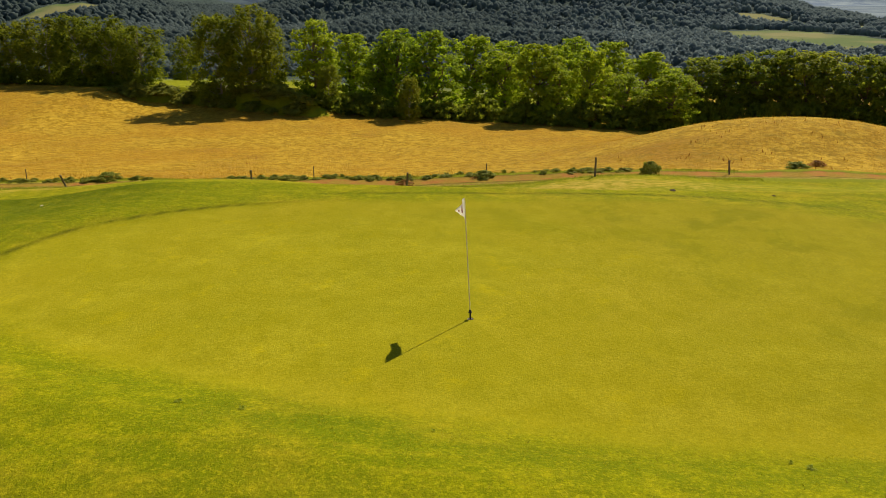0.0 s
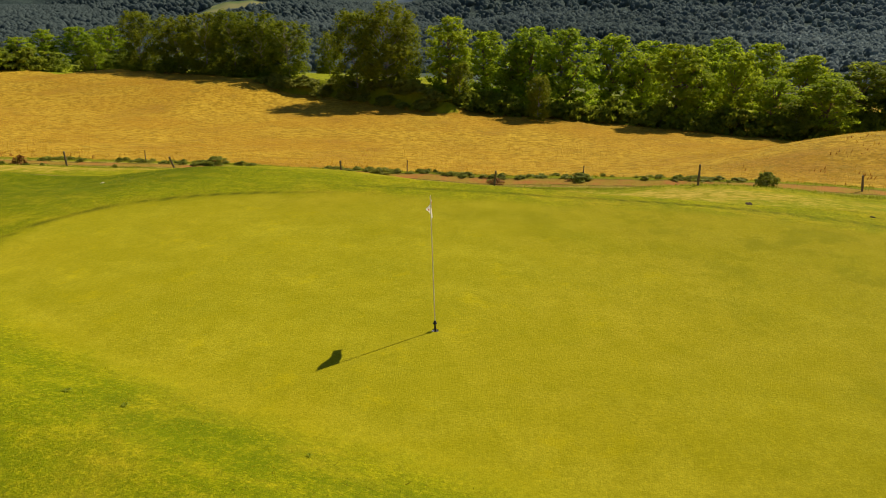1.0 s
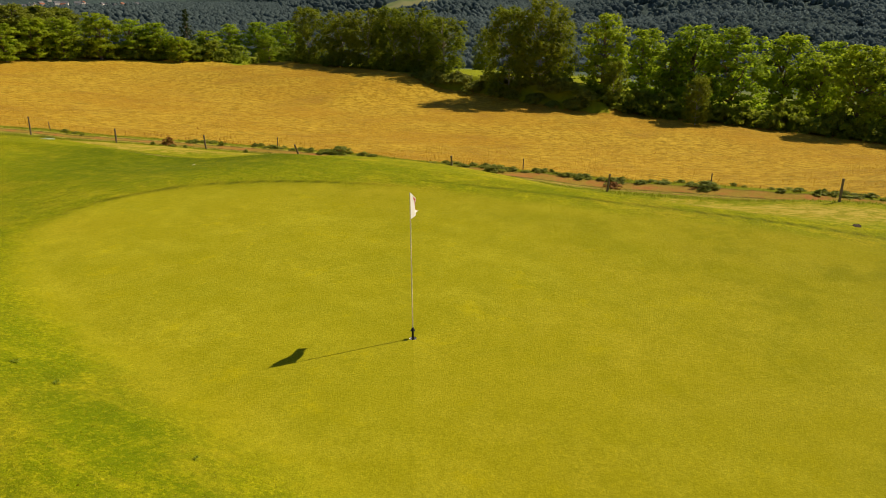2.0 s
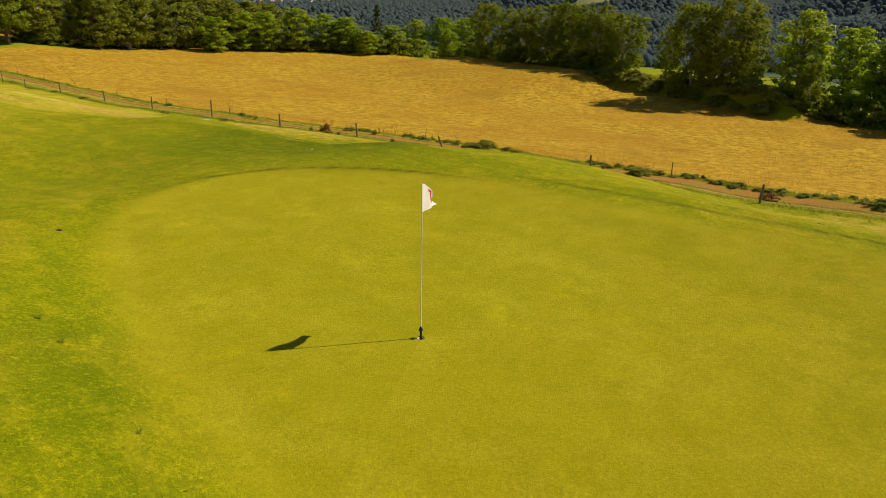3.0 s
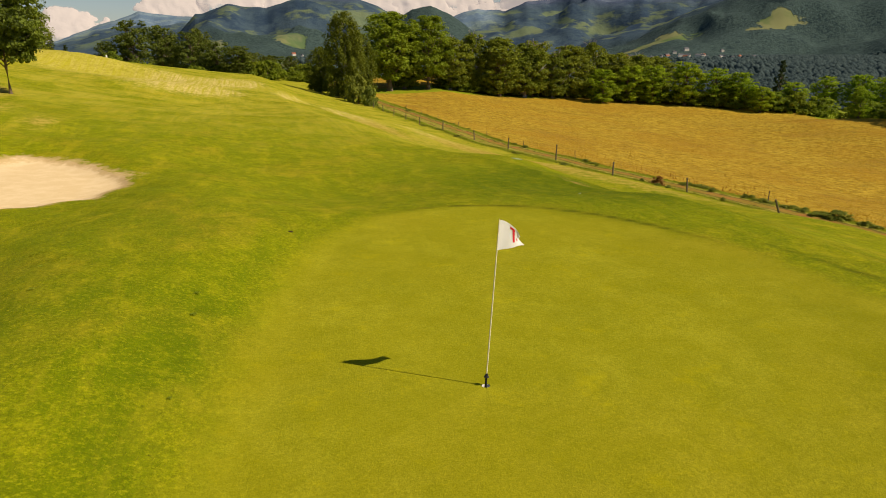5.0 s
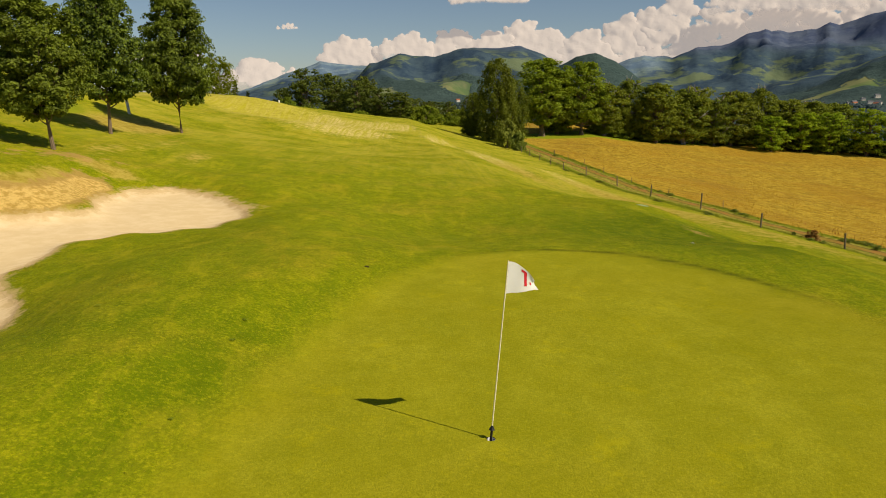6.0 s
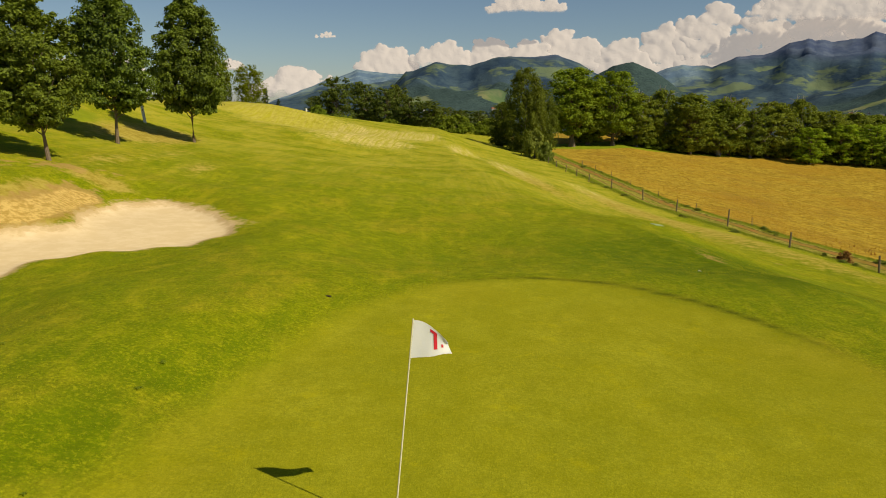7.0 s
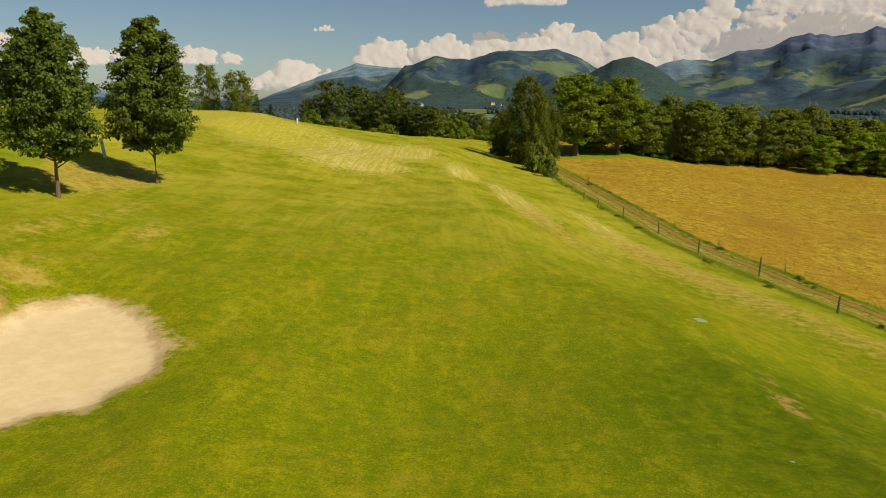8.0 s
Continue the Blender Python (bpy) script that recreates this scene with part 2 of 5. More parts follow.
    # sand, with trodden earth along its rim
    sand = k.mix(k.ramp(k.noise(1.6, 6, 0.65), 0.38, 0.66), SAND_A, SAND_B)
    sand = k.mix(k.ramp(k.noise(7.0, 5, 0.75), 0.58, 0.70, 0, 0.35), sand, (0.56, 0.40, 0.20))
    rim = k.math("ADD", b, k.math("MULTIPLY", k.math("SUBTRACT", n_small, 0.5), 0.40))
    rim = k.math("ADD", rim, k.math("MULTIPLY", k.math("SUBTRACT", n_mid, 0.5), 0.45))
    torn = k.math("ADD", rim, k.math("MULTIPLY", k.math("SUBTRACT", k.noise(2.4, 6, 0.75), 0.5), 1.1))
    c = k.mix(k.ramp(torn, 0.0, 0.22, 0.85, 0.0), c, k.mix(n_small, (0.40, 0.28, 0.09), (0.62, 0.46, 0.20)))
    sand = k.mix(k.ramp(torn, -0.34, -0.05, 0, 0.7), sand, k.mix(n_small, (0.40, 0.25, 0.085), (0.62, 0.45, 0.21)))
    c = k.mix(k.ramp(rim, -0.03, 0.03), sand, c)
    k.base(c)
    # relief: fine turf near, sand raked smooth, tree crowns far off
    turf = k.math("ADD", k.math("MULTIPLY", n_fine, 0.5), k.math("MULTIPLY", n_small, 0.5))
    turf = k.math("MULTIPLY", turf, k.math("MULTIPLY", k.ramp(rim, -0.15, 0.05, 0.12, 1.0), k.ramp(edge, -0.4, 0.4, 0.65, 1.0)))
    n1 = k.node("ShaderNodeBump", Strength=0.8, Distance=0.05)
    k.link(turf, n1.inputs["Height"])
    crowns = k.math("MULTIPLY", treetops, k.math("MULTIPLY", k.math("MULTIPLY", k.ramp(r, 260, 330), k.ramp(r, 2500, 3000, 1, 0)), k.math("SUBTRACT", 1.0, k.math("MAXIMUM", clear, k.attr("haze_share")))))
    n2 = k.node("ShaderNodeBump", Strength=0.6, Distance=7.0)
    k.link(crowns, n2.inputs["Height"])
    k.link(n1.outputs[0], n2.inputs["Normal"])
    n3 = k.node("ShaderNodeBump", Strength=0.35, Distance=45.0)
    k.link(k.math("MULTIPLY", k.noise(0.006, 8, 0.65), k.ramp(r, 2300, 2900)), n3.inputs["Height"])
    k.link(n2.outputs[0], n3.inputs["Normal"])
    k.link(n3.outputs[0], k.b.inputs["Normal"])
    return k.m


GREEN_A, GREEN_B, GREEN_C = (0.292, 0.288, 0.010), (0.372, 0.350, 0.016), (0.365, 0.310, 0.014)
FAIR_A, FAIR_B, FAIR_DRY, LUSH = (0.205, 0.238, 0.002), (0.350, 0.345, 0.004), (0.470, 0.375, 0.050), (0.120, 0.195, 0.001)
HAY_A, HAY_B, HAY_C = (0.300, 0.185, 0.012), (0.540, 0.365, 0.036), (0.370, 0.200, 0.015)
SAND_A, SAND_B = (0.680, 0.510, 0.275), (0.740, 0.570, 0.330)
# bluish cast of distance is mixed into these wood colours
WOOD_A, WOOD_B = (0.024, 0.043, 0.044), (0.050, 0.077, 0.068)
COVER = ground_material()
BARK = plain_material("bark", (0.18, 0.130, 0.08), 0.95, 0.45, 14)
PALE_BARK = plain_material("pale_bark", (0.33, 0.30, 0.26), 0.9, 0.5, 9)
MAPLE = leaf_material("maple_leaves", (0.020, 0.044, 0.003), (0.185, 0.250, 0.007), 0.34, 0.45)
OAK = leaf_material("oak_leaves", (0.150, 0.240, 0.010), (0.390, 0.520, 0.026), 0.70)
OLD_OAK = leaf_material("old_oak_leaves", (0.066, 0.098, 0.006), (0.250, 0.300, 0.014), 0.38)
OAK_BRIGHT = leaf_material("young_oak_leaves", (0.062, 0.110, 0.004), (0.260, 0.350, 0.010), 0.40)
DARK_LEAF = leaf_material("dark_leaves", (0.130, 0.190, 0.014), (0.300, 0.380, 0.026), 0.66)
VALLEY_LEAF = leaf_material("shady_leaves", (0.050, 0.080, 0.008), (0.150, 0.190, 0.018), 0.40)
BIRCH = leaf_material("birch_leaves", (0.110, 0.155, 0.008), (0.260, 0.315, 0.014), 0.62)
WEEPING = leaf_material("weeping_birch_leaves", (0.062, 0.090, 0.005), (0.170, 0.205, 0.010), 0.42)
NEEDLES = leaf_material("needles", (0.024, 0.046, 0.014), (0.060, 0.090, 0.020), 0.25)
BRAMBLE = leaf_material("bramble_leaves", (0.110, 0.165, 0.014), (0.320, 0.360, 0.050), 0.5)
WEED = leaf_material("dry_weeds", (0.17, 0.075, 0.012), (0.36, 0.19, 0.04), 0.35)


def far_canopy_material():
    """Dark spruce on the northern slopes of the hill; bluish haze put into the colour, thicker towards the south."""
    k = Mat("far_canopy", 0.9, 0.0)
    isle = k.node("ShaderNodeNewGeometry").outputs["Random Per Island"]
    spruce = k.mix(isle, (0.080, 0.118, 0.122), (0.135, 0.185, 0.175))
    # paler crowns, with more of the haze in their colour
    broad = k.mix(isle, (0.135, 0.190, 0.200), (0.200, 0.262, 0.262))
    c = k.mix(k.attr("canopy_haze"), spruce, broad)
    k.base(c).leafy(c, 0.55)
    return k.m


CANOPY = far_canopy_material()
POST_WOOD = plain_material("weathered_post_wood", (0.19, 0.145, 0.09), 0.9, 0.4, 25)
WHITE_PAINT = plain_material("white_paint", (0.78, 0.76, 0.68), 0.45, 0.05, 40)
CLOTH = Mat("white_flag_cloth", 0.85)
weave = CLOTH.mix(CLOTH.noise(60.0, 3), (0.84, 0.82, 0.77), (0.90, 0.88, 0.84))
CLOTH = CLOTH.base(weave).leafy(weave, 0.33).m
RED = plain_material("red_print", (0.55, 0.02, 0.03), 0.8, 0.1, 50)
BLACK = plain_material("black_plastic", (0.012, 0.012, 0.014), 0.4, 0.2, 50)
POLE = plain_material("cream_pole", (0.80, 0.72, 0.50), 0.4, 0.05, 40)
TURF = leaf_material("turf_blades", (0.060, 0.090, 0.001), (0.400, 0.385, 0.006), 0.40)
HAY = leaf_material("hay_stalks", (0.32, 0.195, 0.012), (0.52, 0.35, 0.040), 0.45)
LINER = plain_material("white_plastic", (0.8, 0.79, 0.75), 0.4, 0.05, 50)
GREEN_LID = plain_material("green_plastic", (0.26, 0.32, 0.14), 0.85, 0.15, 40)
VERGE = leaf_material("verge_grass", (0.120, 0.170, 0.008), (0.330, 0.370, 0.030), 0.5)
SOIL = plain_material("dark_soil", (0.045, 0.032, 0.016), 1.0, 0.5, 60)
HOUSE_WALL = plain_material("pale_render", (0.62, 0.57, 0.48), 0.9, 0.1, 2)
ROOF_TILE = plain_material("terracotta_roof", (0.34, 0.12, 0.06), 0.9, 0.2, 2)
SLATE = plain_material("slate_roof", (0.12, 0.12, 0.13), 0.8, 0.2, 2)


def cloud_material():
    """Vapour with an added glow, thinning out to nothing at the ragged rim."""
    k = Mat("cloud_vapour", 1.0, 0.0)
    k.base((0.27, 0.236, 0.205))
    # emission stands in for sunlight scattered inside the cloud, lifting its shaded sides
    k.b.inputs["Emission Color"].default_value, k.b.inputs["Emission Strength"].default_value = (0.53, 0.465, 0.425, 1), 0.73
    k.bump(k.math("ADD", k.noise(0.030, 6, 0.62), k.noise(0.010, 3)), 0.30, 20.0)
    wisps = k.math("ADD", k.attr("cover"), k.math("MULTIPLY", k.math("SUBTRACT", k.noise(0.035, 7, 0.68), 0.5), 0.55))
    clear = k.node("ShaderNodeBsdfTransparent")
    mixer = k.node("ShaderNodeMixShader")
    k.link(k.ramp(wisps, 0.08, 0.62), mixer.inputs[0])
    k.link(clear.outputs[0], mixer.inputs[1])
    k.link(k.b.outputs[0], mixer.inputs[2])
    k.link(mixer.outputs[0], k.t.nodes["Material Output"].inputs[0])
    return k.m


CLOUD = cloud_material()


# ---------------------------------------------------------------- landform
def sstep(a, b, v):
    s = np.clip((np.asarray(v, float) - a) / (b - a), 0.0, 1.0)
    return s * s * (3 - 2 * s)


def bump2(x, y, cx, cy, rx, ry):
    return np.exp(-(((x - cx) / rx) ** 2 + ((y - cy) / ry) ** 2))


def grain(x, y, size, seed=0):
    """Smooth value noise in -1..1 with cells of the given size."""
    u, v = np.asarray(x, float) / size + 17.3 * seed, np.asarray(y, float) / size - 9.1 * seed
    iu, iv = np.floor(u), np.floor(v)
    fu, fv = u - iu, v - iv
    fu, fv = fu * fu * (3 - 2 * fu), fv * fv * (3 - 2 * fv)

    def h(a, b):
        s = np.sin(a * 127.1 + b * 311.7 + seed * 74.7) * 43758.5453
        return 2 * (s - np.floor(s)) - 1

    low = h(iu, iv) * (1 - fu) + h(iu + 1, iv) * fu
    high = h(iu, iv + 1) * (1 - fu) + h(iu + 1, iv + 1) * fu
    return low * (1 - fv) + high * fv


def rough_noise(x, y, size, octaves=4, seed=0):
    return sum(grain(x, y, size / 2 ** o, seed + o) / 2 ** o for o in range(octaves))


def fence_x(y):
    """Where the stock fence runs: east of the green, then bending north-west along the fairway."""
    y = np.asarray(y, float)
    return 25.2 - 6.8 * sstep(8, 60, y) - 0.04 * np.clip(y - 40, 0, 200) + 0.16 * np.logaddexp(0, (-6 - y) / 5) * 5


def green_distance(x, y):
    """Metres outside (+) or inside (-) the edge of the putting green."""
    dx, dy = x - 2.25, y + 2.0
    wob = 0.25 * np.sin(3 * np.arctan2(dy, dx) + 0.6)
    k = np.sqrt((dx / 5.7) ** 2 + (dy / 12.0) ** 2) + 1e-6
    return (k - 1) * k / (np.sqrt((dx / 5.7 ** 2) ** 2 + (dy / 12.0 ** 2) ** 2) + 1e-6) + wob


def bunker_distance(x, y):
    """Metres outside (+) or inside (-) the edge of the sand bunker: four merged lobes."""
    def lobe(cx, cy, rx, ry, turn):
        c, s = math.cos(turn), math.sin(turn)
        dx, dy = x - cx, y - cy
        p, q = c * dx + s * dy, c * dy - s * dx
        k = np.sqrt((p / rx) ** 2 + (q / ry) ** 2) + 1e-6
        return (k - 1) * min(rx, ry)
    parts = [lobe(-9.51, 17.96, 2.39, 4.32, 0.39), lobe(-12.38, 12.32, 2.06, 7.06, -0.76), lobe(-10.5, 3.9, 2.5, 3.5, 0.1), lobe(-12.5, 8.6, 2.6, 5.0, 0.0)]
    total = sum(np.exp(-np.clip(p, -40, 40) / 0.45) for p in parts)
    return -0.45 * np.log(total + 1e-12) + 0.08 * np.sin(x * 3.1 + y * 2.3)


# the mountains and hills round the valley: distance, depth of the slope, (bearing, height in degrees) along the crest
RIDGES = (
    ("far range", 4250, 1350, ((-60, 2.0), (-30, 1.2), (-20, -0.6), (-14.5, -0.5), (-11, 0.95), (-9, 1.6), (-6.8, 2.45), (-5, 2.15), (-3, 2.2),
                               (2, 1.6), (12, 0.8), (16, 2.2), (18, 2.75), (20, 2.55), (21.7, 3.3), (23.4, 3.36), (24.1, 3.6), (25, 4.06), (25.7, 4.3), (26.3, 4.45), (26.6, 4.28), (26.9, 4.36), (27.7, 4.05), (28.1, 4.16), (28.6, 4.2), (29.5, 4.37), (30.2, 4.68), (30.8, 4.5), (32.5, 5.1), (34, 5.4),
                               (45, 6.0), (62, 4.0), (72, 1.8), (95, 3.5), (108, 4.0), (125, 4.5), (160, 3.0))),
    ("green range", 3300, 1300, ((-6, -1.0), (-4.2, 1.0), (-3, 2.2), (-0.7, 3.05), (0.6, 2.85), (2, 2.75), (3.5, 3.2), (5, 3.5), (7, 3.4), (8.9, 3.5), (10.4, 2.95),
                                 (11.6, 2.2), (14, 1.2), (18, -0.4), (24, -0.8), (27, 0.6), (33, 1.9), (40, 1.6))),
    ("dark cone", 2500, 700, ((9, -0.9), (11, 1.6), (13, 2.6), (14.4, 2.85), (16, 2.2), (17.6, 1.1), (19.5, -0.1), (22, -0.9))),
    ("wooded flank", 2900, 1300, ((25, -0.9), (28.4, -0.6), (29.2, 0.14), (30.2, 0.7), (31.2, 1.25), (33, 2.1), (36, 3.2), (40, 4.6), (48, 5.0), (56, 4.0), (62, 2.2), (66, 0.2), (70, -0.5), (74, -0.6))),
    ("wooded hill", 1900, 1560, ((44, -1.4), (50, -0.6), (56, 0.9), (61, 0.6), (65, -0.5), (69, -1.3), (72, -0.4), (76, 1.2), (82, 2.8), (90, 3.6), (98, 3.0), (104, 1.2), (108, 0.1),
                                (110.5, -0.5), (113, -1.5), (116, -2.3), (124, -2.6))),
)


def far_ground(x, y):
    r = np.sqrt(x * x + y * y) + 1e-6
    az = np.degrees(np.arctan2(x, y))
    z = -24 - 3 * sstep(300, 900, r) + 2.5 * rough_noise(x, y, 260, 3, 5)
    for n, (_, dist, depth, crest) in enumerate(RIDGES):
        b, e = np.array(crest).T
        deg = np.interp(az, b, e, left=-2.5, right=-2.5) + 0.07 * rough_noise(az * 10, 0 * az, 9, 4, 31 + n)
        fade = sstep(b[0] - 6, b[0], az) * (1 - sstep(b[-1], b[-1] + 6, az))
        top = (5 + dist * np.tan(np.radians(deg)) + 24) * fade
        rise = np.clip((r - (dist - depth)) / depth, 0, 1)
        fall = np.clip((dist + 700 - r) / 700, 0, 1)
        form = np.where(r < dist, 0.45 * rise ** 1.25 + 0.55 * rise * rise * (3 - 2 * rise), fall * fall * (3 - 2 * fall))
        spur = 0.55 - 1.6 * np.abs(rough_noise(x, y, 430, 4, 71 + n))
        gully = (0.5 * rough_noise(x, y, depth * 0.33, 4, 11 + n) + spur) * (0.20 * np.abs(top) + 6) * np.sin(np.pi * rise) + rough_noise(x, y, 190, 4, 51 + n) * 0.035 * np.abs(top) * np.sin(np.pi * np.clip(rise, 0, 0.97))
        z = np.maximum(z, -24 + (top * form + gully * (r < dist)) * (top > 2))
    return z


def near_ground(x, y):
    u = x - fence_x(y)
    west = np.interp(u, (-140, -90, -62, -50, -44, -40, -37, -33, -24, -16, -12, -6, -1.5, 0), (6, 4.2, 3.2, 2.85, 2.35, 1.45, 0.9, 0.3, -0.8, -1.6, -2.85, -3.85, -4.4, -4.45))
    west = west + 0.0105 * np.clip(y, -40, 130) * (1 - sstep(-16, 0, u)) - 0.3 * bump2(x, y, 3, 72, 8, 20) + 0.75 * bump2(x, y, 8, 58, 6, 14)
    west = west - 0.09 * np.clip(y - 118, 0, 160) * (1 - sstep(-30, 0, u))
    # raised putting green with its shoulder, the bank behind the row of trees, mown humps on the fairway
    lift = np.interp(u, (-44, -36, -30, -22, -16, -12, -6, -1.5, 0), (0.0, 0.3, 0.65, 1.05, 1.5, 1.45, 0.8, 0.1, 0.0))
    west = west + lift * (1 - sstep(10, 27, y))
    west = west + 5.6 * bump2(x, y, -40, 44, 12, 20)
    west = west + 0.5 * bump2(x, y, -13, 68, 9, 7) + 1.3 * bump2(x, y, -21, 95, 7, 4) - 0.9 * bump2(x, y, -18, 86, 7, 4) - 0.65 * bump2(x, y, -8.4, 10.4, 3.0, 3.8) - 0.5 * bump2(x, y, -6, 56, 6, 9)
    # hollow behind the green, knoll by the valve lid, dips by the bunker's end
    west = west - 0.78 * bump2(x, y, -0.2, 15.5, 4.5, 6.0) - 0.45 * bump2(x, y, 8.5, 14.3, 3.5, 3.6) + 0.95 * bump2(x, y, 10.5, 25.5, 3.5, 5)
    west = west - 0.35 * bump2(x, y, -12, 27, 3, 3) - 0.3 * bump2(x, y, -3.5, 22, 3, 3) + 0.4 * bump2(x, y, 24, -6, 4, 5)
    west = west + 0.6 * np.exp(-((u + 4.5) / 3.2) ** 2) * sstep(2, 12, y) * (1 - sstep(30, 46, y))   # shoulder above the fence
    k = np.clip(u, 0, 400)
    yy = np.clip(y, -40, 165)
    east = -4.45 - 10.2 * (1 - np.exp(-(k / 42) ** 1.25)) + (0.02 * (yy - 50) + 0.0004 * np.clip(yy - 70, 0, 99) ** 2) * np.clip(k / 22, 0, 1) - 0.07 * np.clip(y - 165, 0, 200)
    east = east + 4.6 * bump2(x, y, 54, -24, 24, 17) * sstep(1, 22, k) + 1.5 * bump2(x, y, 64, -36, 24, 19) * sstep(1, 22, k) + 1.2 * bump2(x, y, 114, 56, 9, 20)
    east = east - 0.10 * np.clip(k - 105, 0, 200)
    east = east + 2.7 * sstep(78, 113, x) * sstep(62, 74, y) * (1 - sstep(104, 124, y))
    # grassy shelf above a short bank, under the birches
    shelf = sstep(0.0, 2.6, x - 106.5 - 0.2 * (y - 33)) * sstep(26, 38, y) * (1 - sstep(66, 78, y)) * (1 - sstep(128, 150, x))
    east = east * (1 - shelf) + (-10.1 - 0.03 * (x - 112)) * shelf
    track = -0.16 * bump2(u, 0, 1.9, 0, 1.0, 1) + 0.14 * bump2(u, 0, 3.9, 0, 0.7, 1)
    z = np.where(u < 0, west, east) + track + 0.55 * bump2(x, y, 27, -9, 9, 8) + 0.6 * bump2(x, y, 32, -19, 7, 7) + 0.42 * bump2(x, y, 30.5, -1, 4, 12)
    return z


def land(x, y):
    """Height of the ground at any place."""
    x, y = np.asarray(x, float), np.asarray(y, float)
    r = np.sqrt(x * x + y * y)
    z = near_ground(x, y)
    g = green_distance(x, y)
    flat = 1 - sstep(-0.6, 2.0, g)
    z = z * (1 - flat) + flat * (0.02 * np.sin(x * 0.5) * np.sin(y * 0.4))
    b = bunker_distance(x, y)
    z = np.where(b < 2.6, z * sstep(-1.0, 2.6, b) + (0.02 + 0.05 * (-11 - x)) * (1 - sstep(-1.0, 2.6, b)), z)
    z = z - 0.07 * (1 - sstep(-0.35, 0.05, b))
    z = z + 0.05 * rough_noise(x, y, 5.0, 3, 2) * sstep(0.5, 4, g) * sstep(0.3, 1.5, b) * np.clip(r / 25, 0, 1.5)
    w = sstep(210, 380, r)
    return z * (1 - w) + far_ground(x, y) * w


# ---------------------------------------------------------------- mesh helpers
def mesh_from(name, verts, faces, material, smooth=False):
    verts, faces = np.asarray(verts, np.float32), np.asarray(faces, np.int32)
    me = bpy.data.meshes.new(name)
    n, k = faces.shape
    me.vertices.add(len(verts)), me.loops.add(n * k), me.polygons.add(n)
    me.vertices.foreach_set("co", verts.ravel())
    me.loops.foreach_set("vertex_index", faces.ravel())
    me.polygons.foreach_set("loop_start", np.arange(0, n * k, k, dtype=np.int32))
    me.polygons.foreach_set("loop_total", np.full(n, k, np.int32))
    me.polygons.foreach_set("use_smooth", np.full(n, smooth))
    me.update(calc_edges=True)
    me.validate()
    me.materials.append(material)
    return me


def part(name, bm, material=None, parent=None, label=""):
    """Links a bmesh, or a finished mesh, as one object under a thing or a part."""
    if isinstance(bm, bmesh.types.BMesh):
        me = bpy.data.meshes.new(name)
        bmesh.ops.recalc_face_normals(bm, faces=bm.faces)
        bm.to_mesh(me)
        bm.free()
        me.materials.append(material)
    else:
        me = bm
    ob = new(name, me)
    ob.parent = parent
    return tagged(ob, label)


def tube(bm, points, radii, sides=7):
    """A bent, tapering round bar through the points."""
    rings = []
    for i, (p, rad) in enumerate(zip(points, radii)):
        p = Vector(p)
        ahead = Vector(points[min(i + 1, len(points) - 1)]) - Vector(points[max(i - 1, 0)])
        q = ahead.to_track_quat("Z", "Y")
        rings.append([bm.verts.new(p + q @ Vector((rad * math.cos(a), rad * math.sin(a), 0))) for a in [2 * math.pi * k / sides for k in range(sides)]])
    for a, b in zip(rings, rings[1:]):
        for k in range(sides):
            bm.faces.new((a[k], a[(k + 1) % sides], b[(k + 1) % sides], b[k]))
    bm.faces.new(rings[0][::-1]), bm.faces.new(rings[-1])
    return bm


def box(bm, centre, size, bevel=0.0):
    made = bmesh.ops.create_cube(bm, size=1)["verts"]
    for v in made:
        v.co = Vector([c + s * d for c, s, d in zip(centre, size, v.co)])
    if bevel:
        bmesh.ops.bevel(bm, geom=list({e for v in made for e in v.link_edges}), offset=bevel, segments=1, affect="EDGES")
    return bm


def at_ground(x, y, sink=0.0):
    return Vector((x, y, float(land(x, y)) - sink))


